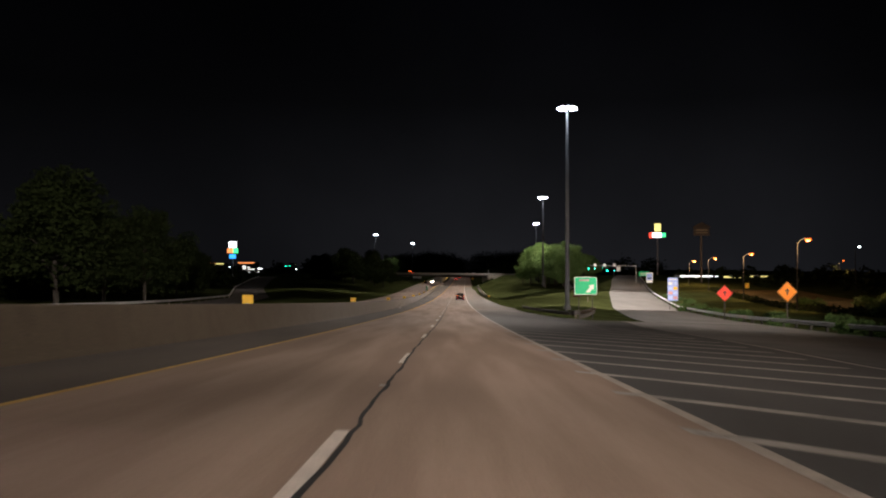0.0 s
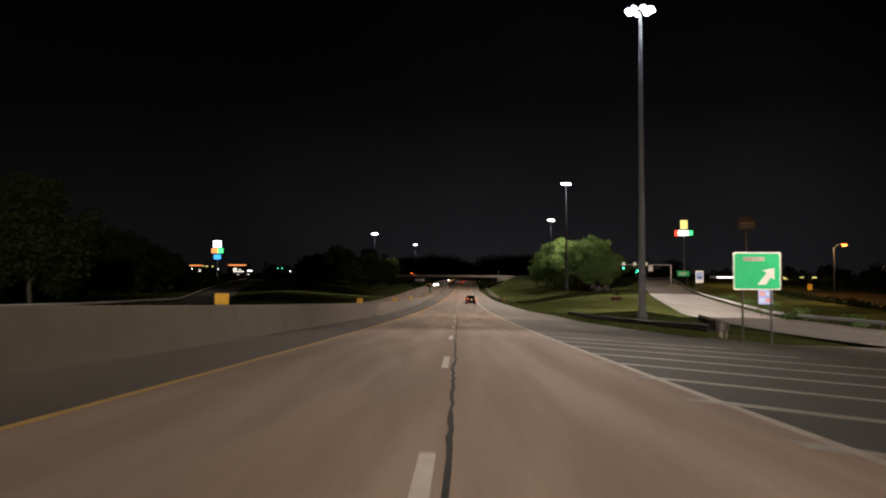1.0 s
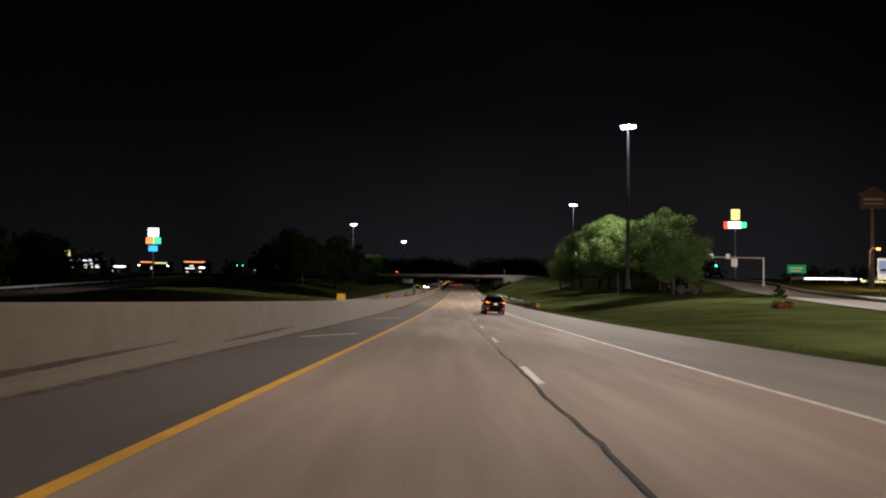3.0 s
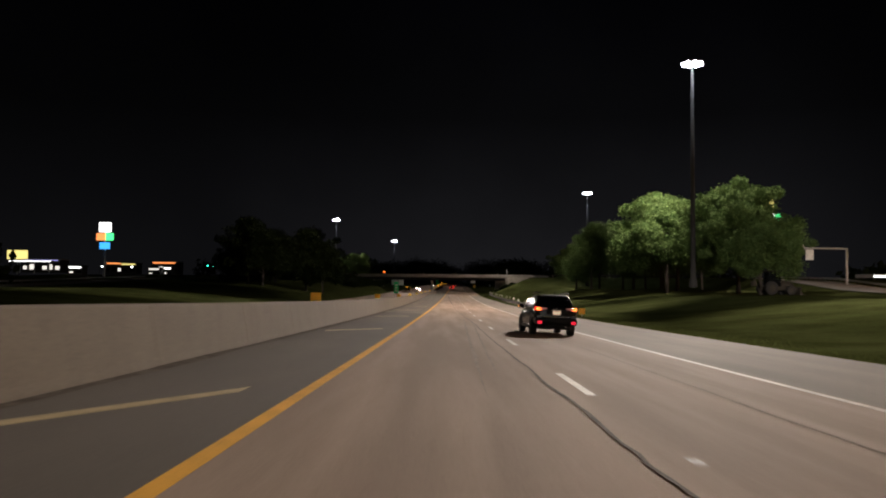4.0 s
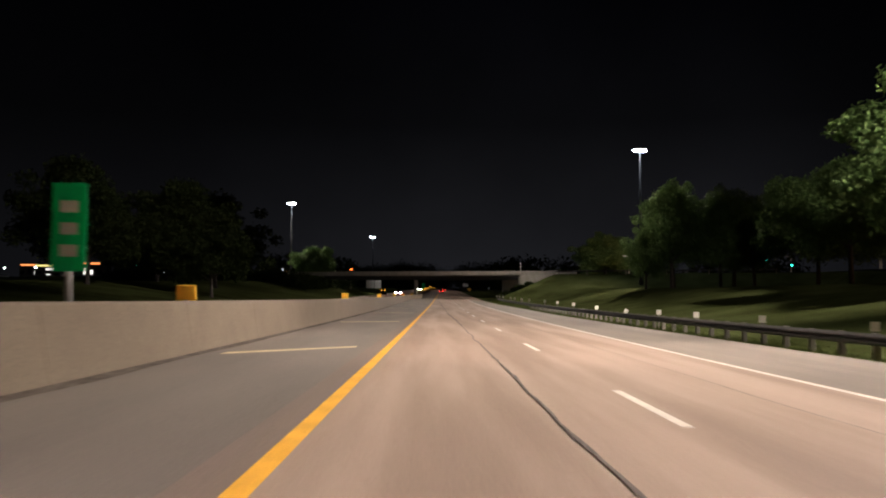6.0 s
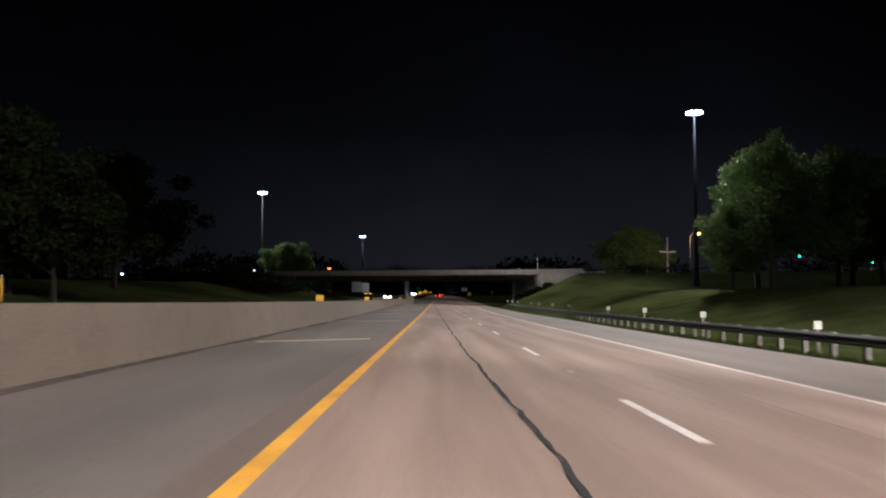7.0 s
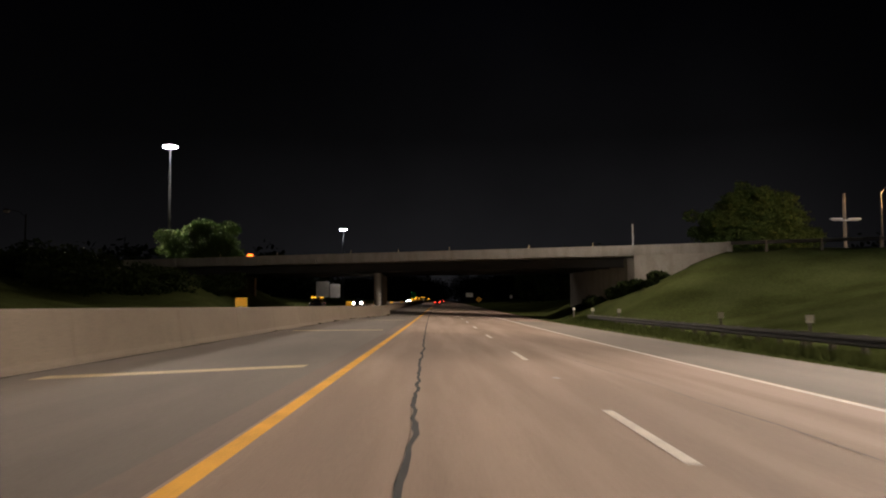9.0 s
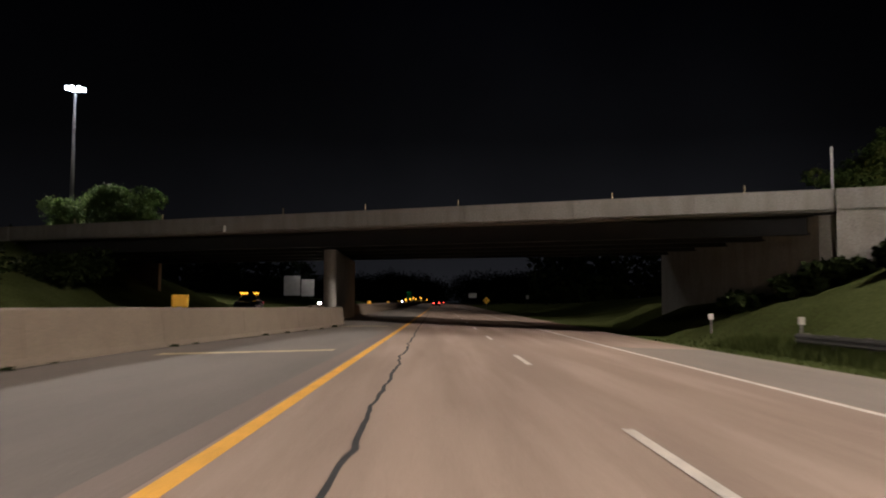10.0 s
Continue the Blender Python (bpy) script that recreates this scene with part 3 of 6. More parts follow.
def guard_rail(label, fu, fz, ya, yb, side, mat, post_mat, gap=1.905, top=0.70, d=4.0):
    """side: -1 when the beam faces left."""
    ob = thing("guard_rail", Matrix.Identity(4), label, "guard rail")
    s = Shape()
    s.face_ring([[at(fu(y) + side * (0.10 + a), y, fz(y) + top - 0.155 + b) for a, b in w_beam(side)] for y in steps(ya, yb, d)])
    part("beam", s, mat, ob)
    first = None
    y = ya + 0.3
    while y < yb:
        p = at(fu(y), y, fz(y))
        if first is None:
            s = Shape().box(-0.08, 0.08, -0.09, 0.09, -0.3, top + 0.02, 0.012)
            first = part("post", s, post_mat, ob, m=Matrix.Translation(p))
        else:
            part("post", first.data, post_mat, ob, m=Matrix.Translation(p))
        y += gap
    return ob


rr = lambda y: lerp_table([(225, 9.7), (232, 9.15), (240, 8.9), (300, 9.3), (372, 9.7), (400, 9.9)], y)
guard_rail("dark weathered steel guard rail on timber posts at the road edge", rr, lambda y: -CS * rr(y) - 0.05, 226, 404, -1, RAIL_DARK, POST_PALE)
guard_rail("galvanised steel guard rail along the outer edge of the exit ramp", lambda y: rail_u(y) + 1.0, lambda y: ramp_z(rail_u(y), y) - 0.05, -50, 372, -1, GALV, POST_DARK, 3.81)
g1 = lambda y: lerp_table([(76, 11.9), (82, 11.3), (98.7, 10.5), (118, 10.9)], y)
guard_rail("short dark guard rail along the gore nose", g1, lambda y: -CS * 11 - 0.12, 76, 118, -1, RAIL_DARK, POST_DARK, d=2)
g2 = lambda y: lerp_table([(76, 12.6), (84, 14.6), (98, 17.7)], y)
guard_rail("short dark guard rail on the ramp side of the gore", g2, lambda y: -CS * 13, 76, 98, 1, RAIL_DARK, POST_DARK, d=2)
ob = thing("rail_nose", Matrix.Identity(4), "rounded dark steel nose joining the two gore guard rails", "guard rail")
s = Shape()
_arc = [at(12.25 - 0.42 * math.cos(a), 76.2 - 0.9 * math.sin(a), -0.36) for a in [math.pi * k / 10 for k in range(11)]]
s.sheet([[p + Vector((0, 0, z)) for z in (0.34, 0.42, 0.50, 0.58, 0.66, 0.72)] for p in _arc])
_o = part("nose_plate", s, RAIL_DARK, ob)
_sol = _o.modifiers.new("thickness", "SOLIDIFY")
_sol.thickness = 0.02
part("post", Shape().box(-0.08, 0.08, -0.09, 0.09, -0.5, 0.7, 0.012), POST_WOOD, ob, m=Matrix.Translation(at(12.25, 75.7, -0.36)))
lu = lambda y: lerp_table(LRAMP_U, y) - 0.3
guard_rail("pale steel guard rail along the far slip road", lu, lambda y: lramp_z(y) - 0.05, 66, 415, 1, GALV, POST_WOOD, 7.6, d=8)
_cu = lambda y: (421.0 - y) / 0.5
ob = guard_rail("galvanised guard rail on the crest by the crossing road", lambda y: _cu(y + 1.0), lambda y: 5.75, 388, 408.5, -1, RAIL_DARK, POST_WOOD, 1.9, d=2)

# white delineators behind the right-hand rail
s = Shape().box(-0.055, 0.055, -0.02, 0.02, -0.45, 0.92, 0.012)
dl = thing("delineator_post", Matrix.Translation(at(9.5, 266, -0.28)), "slim white delineator post with a pale reflector at the guard rail", "delineator", "delineators")
part("post", s, POST_PALE, dl)
part("reflector", Shape().box(-0.13, 0.13, -0.03, -0.021, 0.70, 0.96, 0.01), AGED_SHEET, dl)
for y in (236, 243, 250, 258, 272.6, 282.6, 291, 302.5, 313.4, 324.0, 341.8, 353.6, 365.8, 374.4, 395.2, 404.8, 414.0):
    c = copy_thing(dl, pose(*at(rr(y) + 0.4, y, -0.28 + 0.2 * smooth(290, 310, y)), 0, random.uniform(-3, 3) + (28 if y == 282.6 else 0), random.uniform(-8, 8)))
rd = thing("delineator_post", Matrix.Translation(at(27.0, 162.0, land(27.0, 162.0))), "short orange and white delineator tube beside the ramp", "delineator")
part("tube", Shape().tube([(0, 0, -0.1), (0, 0, 0.55), (0, 0, 0.6)], [0.06, 0.05, 0.03], 10), POST_WOOD, rd)
part("band", Shape().tube([(0, 0, 0.6), (0, 0, 0.95), (0, 0, 1.0)], [0.05, 0.05, 0.03], 10), POST_PALE, rd)
ym = thing("object_marker", Matrix.Translation(at(9.94, 225.4, -0.50)), "yellow object marker panel at the start of the guard rail", "road marker")
part("post", Shape().box(-0.03, 0.03, -0.02, 0.02, -0.2, 0.6), GALV, ym)
part("panel", Shape().box(-0.28, 0.28, -0.04, -0.021, 0.44, 0.95, 0.015), MARKER, ym)


# ---------------------------------------------------------------- high mast lamps
def high_mast(height):
    ob = thing("high_mast_lamp", Matrix.Identity(4), "tall galvanised high mast lighting pole with a lit ring of floodlights", "lamp mast", "high masts")
    s = Shape()
    s.tube([(0, 0, -1.0), (0, 0, 0.3), (0, 0, height * 0.5), (0, 0, height + 0.6)], [0.34, 0.33, 0.24, 0.13], 14)
    part("pole", s, POLE_M, ob, smooth_shade=True)
    part("base_plate", Shape().tube([(0, 0, -0.9), (0, 0, 0.02)], [0.52, 0.46], 16), POLE_M, ob)
    s = Shape()
    s.tube([(0.62 * math.cos(a), 0.62 * math.sin(a), height) for a in [2 * math.pi * k / 20 for k in range(21)]], 0.05, 6)
    part("ring", s, GALV, ob)
    head = lens = None
    for k in range(8):
        a = 2 * math.pi * k / 8
        m = pose(0.98 * math.cos(a), 0.98 * math.sin(a), height - 0.05, 0, 0, math.degrees(a))
        if head is None:
            s = Shape()
            s.face_ring([[(x * q, y * q, z) for x, y in ((-0.34, -0.17), (0.30, -0.20), (0.36, 0), (0.30, 0.20), (-0.34, 0.17))] for z, q in ((0.0, 1.0), (0.10, 1.0), (0.22, 0.55))])
            head = part("floodlight", s, GALV, ob, m=m)
            s = Shape()
            s.face_ring([[(0.31 * q * math.cos(b), 0.185 * q * math.sin(b), z) for b in [2 * math.pi * j / 12 for j in range(12)]] for z, q in ((0.0, 1.0), (-0.13, 0.85), (-0.19, 0.4))])
            lens = part("lens", s, LAMP_LENS, head)
        else:
            h = part("floodlight", head.data, GALV, ob, m=m)
            part("lens", lens.data, LAMP_LENS, h)
    return ob


# the last mast is unseen, added behind the start at the others' spacing
MASTS = [(15.9, 108.5, 26.3, 0.1), (27.1, 250.0, 27.6, 2.0), (37.4, 390.8, 27.4, 2.8), (-48.6, 482.4, 24.5, 4.0), (-37.3, 643.0, 25.8, 1.6), (4.9 + 6, -42.0, 26.0, -0.3)]
first_mast = None
for i, (u, y, h, zb) in enumerate(MASTS):
    if first_mast is None:
        first_mast = high_mast(26.0)
        first_mast.matrix_basis = Matrix.Translation(at(u, y, zb + h - 26.0))
    else:
        copy_thing(first_mast, Matrix.Translation(at(u, y, zb + h - 26.0)))
    p = at(u, y, zb + h - 0.45)
    for dy, kw in (*LAMP_LANES[i], (None, LAMP_DOWN[i])):
        la = bpy.data.lights.new("mast_and_fill_light", "SPOT")
        cone = 72 if dy is None else 42 if abs(dy) < 30 else 26
        la.energy, la.color, la.spot_size, la.spot_blend, la.shadow_soft_size = kw * 1000 * LAMP_GAIN, LAMP_COLOUR, radians(cone), 1.0, 0.9
        lo = new("mast_and_fill_light", la)
        aim = at(u - math.copysign(19.0, u), y, 0) if dy is None else at(lerp_table([(20, 1.6), (110, 0.4), (180, -0.4)], y + dy), y + dy, 0)
        side = Vector((-u if dy is None else -1.0 - u, dy or 0, 0)).normalized()
        lo.matrix_basis = look(p + 1.15 * side - Vector((0, 0, 0.3)), aim)
# added fill beams, hung on the masts to brighten chosen patches
for k, au, ay, cone, kw, *az in LAMP_FILL:
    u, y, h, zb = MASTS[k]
    la = bpy.data.lights.new("mast_and_fill_light", "SPOT")
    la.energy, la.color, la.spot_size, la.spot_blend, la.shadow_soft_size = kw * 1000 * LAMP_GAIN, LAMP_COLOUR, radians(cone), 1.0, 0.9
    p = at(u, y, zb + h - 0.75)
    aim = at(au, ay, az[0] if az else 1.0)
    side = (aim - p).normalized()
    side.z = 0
    new("mast_and_fill_light", la).matrix_basis = look(p + 1.15 * side.normalized(), aim)


# ---------------------------------------------------------------- overbridge
BX, BY, BZ = xr(421.0), 421.0, zr(421.0)
BM = Matrix(((0.8944, 0.4472, 0, BX), (-0.4472, 0.8944, 0, BY), (0, 0, 1, BZ), (0, 0, 0, 1)))   # x along the bridge, y across it
A0, A1, BW = -36.5, 17.4, 15.0
bridge = thing("overbridge", BM, "long concrete and steel road bridge crossing over the motorway", "bridge")


def along(a, z):
    return z + 0.006 * (8 - a)


def beam(a0, a1, b0, b1, z0, z1, n=8):
    s = Shape()
    s.face_ring([[(a, b0, along(a, z0)), (a, b1, along(a, z0)), (a, b1, along(a, z1)), (a, b0, along(a, z1))] for a in steps(a0, a1, (a1 - a0) / n)])
    return s


part("deck_slab", beam(A0, A1, 0.06, BW - 0.06, 5.44, 5.66), BRIDGE_C, bridge)
for k, a in enumerate(steps(A0, A1, 6.1)[:-1]):
    w = (A1 - A0) / 9
    part("parapet_panel", beam(a + 0.01, a + w - 0.01, -0.06, 0.22, 5.56, 6.46, 1), BRIDGE_C, bridge)
    part("parapet_panel", beam(a + 0.01, a + w - 0.01, BW - 0.2, BW + 0.06, 5.56, 6.46, 1), BRIDGE_C, bridge)
for b in (1.1, 4.3, 7.5, 10.7, 13.9):
    s = Shape()
    prof = [(-0.22, 4.52), (0.22, 4.52), (0.22, 4.58), (0.03, 4.59), (0.03, 5.35), (0.2, 5.36), (0.2, 5.415), (-0.2, 5.415), (-0.2, 5.36), (-0.03, 5.35), (-0.03, 4.59), (-0.22, 4.58)]
    s.face_ring([[(a, b + w, along(a, z)) for w, z in prof] for a in steps(A0 + 0.4, A1 - 0.3, 7)])
    part("girder", s, DARK_STEEL, bridge)
for a in steps(A0 + 4, A1 - 4, 6.5):
    part("cross_frame", Shape().box(a - 0.05, a + 0.05, 1.2, 13.8, along(a, 4.75), along(a, 5.2)), DARK_STEEL, bridge)
# middle pier: a long wall with a round nose
s = Shape()
_nose = [(0.45 * math.cos(q), 1.6 - 0.45 * math.sin(q)) for q in [math.pi * k / 12 for k in range(13)]]
_tail = [(-0.45 * math.cos(q), 13.4 + 0.45 * math.sin(q)) for q in [math.pi * k / 8 for k in range(9)]]
s.face_ring([[(-10.1 + x - 0.5 * (b - 1.6), b, z) for x, b in _nose + _tail] for z in (-0.6, 4.48)])
part("pier_wall", s, BRIDGE_C, bridge, "solid concrete pier with a rounded nose")
# abutments with sloping wing walls
for side, a0 in ((1, A1), (-1, A0)):
    s = Shape()
    s.face_ring([[(a0 - 0.5 * side + w * side - 0.67 * b, b, z) for w, z in ((0.0, -1.0), (1.6, -1.0), (1.6, along(a0, 5.34)), (0.0, along(a0, 5.34)))] for b in (0.3, BW - 0.3)])
    part("abutment", s, BRIDGE_C, bridge)
    for b0 in (-0.08, BW - 0.28):
        s = Shape()
        pts = [(a0 + 0.02 * side, 1.6), (a0 + 1.6 * side, 2.5), (a0 + 8.0 * side, 5.0), (a0 + 8.0 * side, 5.56), (a0 + 0.02 * side, along(a0, 5.56))]
        s.face_ring([[(a, b, z) for a, z in pts] for b in (b0, b0 + 0.36)])
        part("wing_wall", s, WING_C, bridge)
        o = -0.06 if b0 < 5 else 0.06
        for k in range(2):
            p0, p1 = a0 + side * (0.03 + 4.0 * k), a0 + side * (4.0 * (k + 1))
            s = Shape()
            s.face_ring([[(a, b, along(a0, z)) for b, z in ((b0 + o, 5.56), (b0 + o + 0.36, 5.56), (b0 + o + 0.32, 6.46), (b0 + o + 0.04, 6.46))] for a in (p0, p1)])
            part("parapet_panel", s, BRIDGE_C, bridge)
        part("end_post", Shape().box(min(p1, p1 + 0.45 * side), max(p1, p1 + 0.45 * side), b0 - 0.05, b0 + 0.42, 5.0, along(a0, 6.5), 0.03), WING_C, bridge, "pale concrete end post")
cone = thing("delineator_tube", BM @ Matrix.Translation((-30, 0.6, along(-30, 6.40))), "small dull yellow delineator tube on the bridge parapet", "delineator", "parapet delineators")
part("tube", Shape().tube([(0, 0, 0), (0, 0, 0.30), (0, 0, 0.36)], [0.032, 0.030, 0.02], 8), OLD_YELLOW, cone)
cone.matrix_basis = BM @ Matrix.Translation((-30, 0.08, along(-30, 6.46)))
for a in (-22, -12.5, -6.8, -1.0, 7.4, 13.6):
    copy_thing(cone, BM @ Matrix.Translation((a, 0.08, along(a, 6.46))))
pl = thing("parapet_post", BM @ Matrix.Translation((17.3, 0.08, along(17.3, 6.46))), "slim grey post at the end of the bridge parapet", "post")
part("post", Shape().box(-0.05, 0.05, -0.05, 0.05, -0.02, 1.9), GALV, pl)
box = thing("utility_box", BM @ Matrix.Translation((-17.2, -0.07, along(-17.2, 5.55))), "small pale utility box fixed to the bridge fascia", "box")
part("box_body", Shape().box(-0.55, 0.55, -0.28, 0.0, -0.05, 0.35, 0.03), BRIDGE_C, box)
# the road over the bridge
s = Shape()
s.sheet([[BM @ Vector((a, b, (along(max(A0, min(A1, a)), 5.69)))) for b in (0.25, 4, 8, 11, BW - 0.25)] for a in [-160, -120, -90, -70] + steps(-55, 40, 5) + [60, 80, 110, 160]])
setting("crossing_road", s, SHOULDER, "dark road running over the bridge", False, "road")


# ---------------------------------------------------------------- trees
def leaf_mesh(name, mat, clumps, count, size, rng):
    """Many small leaf blades scattered through clumps (centre, radii); denser near each clump's skin."""
    vs, per = [], []
    weights = np.array([c[1][0] * c[1][1] + c[1][2] * c[1][0] for c in clumps], float)
    share = np.maximum(8, (count * weights / weights.sum()).astype(int))
    for ((cx, cy, cz), (rx, ry, rz)), n in zip(clumps, share):
        d = rng.normal(size=(n, 3))
        d /= np.linalg.norm(d, axis=1)[:, None]
        r = rng.uniform(0.45, 1.0, (n, 1)) ** 0.45
        p = d * r * np.array([rx, ry, rz]) * (1 + 0.16 * rng.normal(size=(n, 1))) + np.array([cx, cy, cz])
        a = rng.normal(size=(n, 3))
        a[:, 2] *= 0.6
        a /= np.linalg.norm(a, axis=1)[:, None]
        nrm = d + 0.7 * rng.normal(size=(n, 3)) + np.array([0, 0, 0.5])
        b = np.cross(nrm, a)
        b /= np.linalg.norm(b, axis=1)[:, None] + 1e-6
        k = size * rng.uniform(0.6, 1.35, (n, 1))
        vs.append(np.stack([p - a * k, p + b * k * 0.55, p + a * k, p - b * k * 0.55], 1).reshape(-1, 3))
    v = np.concatenate(vs)
    m = len(v) // 4
    me = bpy.data.meshes.new(name)
    me.vertices.add(len(v))
    me.vertices.foreach_set("co", v.ravel())
    me.loops.add(4 * m)
    me.loops.foreach_set("vertex_index", np.arange(4 * m))
    me.polygons.add(m)
    me.polygons.foreach_set("loop_start", np.arange(0, 4 * m, 4))
    me.materials.append(mat)
    me.update(calc_edges=True)
    return me


def tree(name, label, height, radius, clear, mat, seed, count=9000, size=0.30, group="", squash=1.0):
    """A broad-leaved tree: tapered trunk, limbs, and a crown of leaf clumps with gaps."""
    rng = np.random.default_rng(seed)
    ob = thing(name, Matrix.Identity(4), label, "tree", group)
    s = Shape()
    lean = rng.normal(size=2) * 0.25
    hub = Vector((lean[0], lean[1], clear + 0.25 * (height - clear)))
    s.tube([(0, 0, -0.5), (0.02, 0, 0.4), (lean[0] * 0.5, lean[1] * 0.5, clear), hub, (lean[0] * 1.3, lean[1] * 1.3, clear + 0.75 * (height - clear))],
           [0.030 * height, 0.021 * height, 0.017 * height, 0.013 * height, 0.003 * height], 9)
    clumps = []
    nlimb = 9 + int(radius)
    for k in range(nlimb):
        a = 2.4 * k + rng.uniform(-0.4, 0.4)
        f = (k + 0.5) / nlimb
        z = clear + (height - clear) * (0.10 + 0.72 * f)
        reach = radius * (0.80 if f < 0.7 else 0.55) * math.sqrt(max(0.15, 1 - (2 * f - 0.75) ** 2)) * rng.uniform(0.75, 1.1)
        tip = Vector((lean[0] + reach * math.cos(a), lean[1] + reach * math.sin(a), z))
        root = Vector((lean[0] * 0.7, lean[1] * 0.7, clear * 0.85 + (z - clear) * 0.55))
        mid = root.lerp(tip, 0.5) + Vector((0, 0, 0.06 * height))
        s.tube([root, mid, tip], [0.008 * height, 0.005 * height, 0.002 * height], 6)
        r = radius * rng.uniform(0.30, 0.46)
        clumps.append((tuple(tip), (r, r * rng.uniform(0.8, 1.2), r * 0.72 * squash)))
        for q in range(3):
            off = rng.normal(size=3) * r * 0.75
            rr2 = r * rng.uniform(0.35, 0.6)
            clumps.append(((tip.x + off[0], tip.y + off[1], tip.z + abs(off[2]) * 0.6), (rr2, rr2, rr2 * 0.75 * squash)))
    top = height - radius * 0.28
    clumps.append(((lean[0], lean[1], top), (radius * 0.42, radius * 0.42, radius * 0.28)))
    clumps.append(((lean[0], lean[1], (clear + height) / 2), (radius * 0.5, radius * 0.5, (height - clear) * 0.3)))
    part("trunk", s, BARK, ob, smooth_shade=True)
    part("crown", leaf_mesh("crown", mat, clumps, count, size, rng), mat, ob)
    return ob


def plant_all(proto, places):
    """The first place takes the tree itself, the rest copies: (u, y, height above the road line, scale, turn)."""
    for i, (u, y, z, sc, turn) in enumerate(places):
        m = Matrix.Translation(at(u, y, z)) @ Matrix.Rotation(radians(turn), 4, "Z") @ Matrix.Scale(sc, 4)
        if i == 0:
            first_m = m
        else:
            copy_thing(proto, m)
    proto.matrix_basis = first_m


ground_at = lambda u, y: land(u, y) - 0.05
T1 = tree("roadside_tree", "broad leafy tree with a bright green crown on the grass bank", 13.5, 7.2, 3.9, LEAF, 11, 56000, 0.185, "bank trees")
T2 = tree("roadside_tree", "dense spreading tree on the grass bank under the mast light", 12.5, 6.4, 3.6, LEAF, 23, 46000, 0.185, "bank trees")
T3 = tree("tall_tree", "tall irregular tree with a ragged grey-green crown", 18.0, 6.0, 3.4, LEAF, 37, 36000, 0.18, "bank trees", 1.3)
T4 = tree("dark_tree", "tall dark tree in the unlit belt beyond the far lanes", 17.0, 8.0, 2.5, LEAF_SHADED, 41, 16000, 0.30, "dark trees")
T5 = tree("far_bank_tree", "dark rounded tree standing on the far grass bank", 14.5, 6.5, 2.2, LEAF_SHADED, 53, 16000, 0.27, "far bank trees")
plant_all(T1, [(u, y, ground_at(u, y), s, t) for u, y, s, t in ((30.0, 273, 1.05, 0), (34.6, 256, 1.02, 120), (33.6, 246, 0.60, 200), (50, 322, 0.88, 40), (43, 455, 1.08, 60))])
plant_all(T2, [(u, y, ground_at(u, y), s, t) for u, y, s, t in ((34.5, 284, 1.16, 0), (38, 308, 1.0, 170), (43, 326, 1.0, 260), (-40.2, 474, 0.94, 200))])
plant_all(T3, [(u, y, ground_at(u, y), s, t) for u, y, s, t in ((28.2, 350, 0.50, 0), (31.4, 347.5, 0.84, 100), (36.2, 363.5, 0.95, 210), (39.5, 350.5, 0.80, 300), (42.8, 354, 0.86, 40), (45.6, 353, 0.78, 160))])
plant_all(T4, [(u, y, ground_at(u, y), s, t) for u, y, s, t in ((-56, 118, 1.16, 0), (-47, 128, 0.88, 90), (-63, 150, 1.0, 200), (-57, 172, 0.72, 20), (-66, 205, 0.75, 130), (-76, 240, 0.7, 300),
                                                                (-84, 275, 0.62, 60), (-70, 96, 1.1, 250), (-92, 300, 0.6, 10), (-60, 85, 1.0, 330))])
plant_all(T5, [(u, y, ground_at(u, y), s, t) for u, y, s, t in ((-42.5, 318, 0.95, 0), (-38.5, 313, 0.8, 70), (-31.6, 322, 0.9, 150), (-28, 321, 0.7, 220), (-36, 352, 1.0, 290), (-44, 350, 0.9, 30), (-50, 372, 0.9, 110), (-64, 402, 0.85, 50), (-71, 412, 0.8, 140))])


def bush(name, label, radius, mat, seed, count):
    rng = np.random.default_rng(seed)
    ob = thing(name, Matrix.Identity(4), label, "bush", name + "es")
    cl = [((rng.normal() * radius * 0.5, rng.normal() * radius * 0.5, radius * rng.uniform(0.25, 0.6)), (radius * 0.5, radius * 0.5, radius * 0.4)) for k in range(9)]
    s = Shape()
    for k in range(5):
        a = 1.3 * k
        s.tube([(0, 0, -0.2), (radius * 0.3 * math.cos(a), radius * 0.3 * math.sin(a), radius * 0.6)], [0.05, 0.02], 5)
    part("stems", s, BARK, ob)
    part("leaves", leaf_mesh("leaves", mat, cl, count, 0.22, rng), mat, ob)
    return ob


B1 = bush("bush", "dark overgrown bush on the bridge embankment", 3.2, LEAF_SHADED, 5, 3500)
plant_all(B1, [(u, y, ground_at(u, y), s, t) for u, y, s, t in ((-31, 424, 1.1, 0), (-36, 420, 1.3, 80), (-42, 424, 1.3, 160), (-27, 432, 0.8, 240), (-48, 428, 1.2, 300), (-55, 430, 1.2, 20), (-34, 412, 0.9, 100), (-58, 380, 0.9, 50), (-62, 388, 1.0, 130), (-67, 396, 0.9, 210), (-54, 372, 0.8, 290))])
B2 = bush("low_shrub", "low green shrub on the verge", 1.2, LEAF, 7, 1200)
plant_all(B2, [(u, y, ground_at(u, y), s, t) for u, y, s, t in [(rail_u(40 + 6.4 * k) + 3.2 + 1.9 * math.sin(2.1 * k), 40 + 6.4 * k, 0.70 + 0.26 * math.sin(3.7 * k), 47 * k) for k in range(26)]])
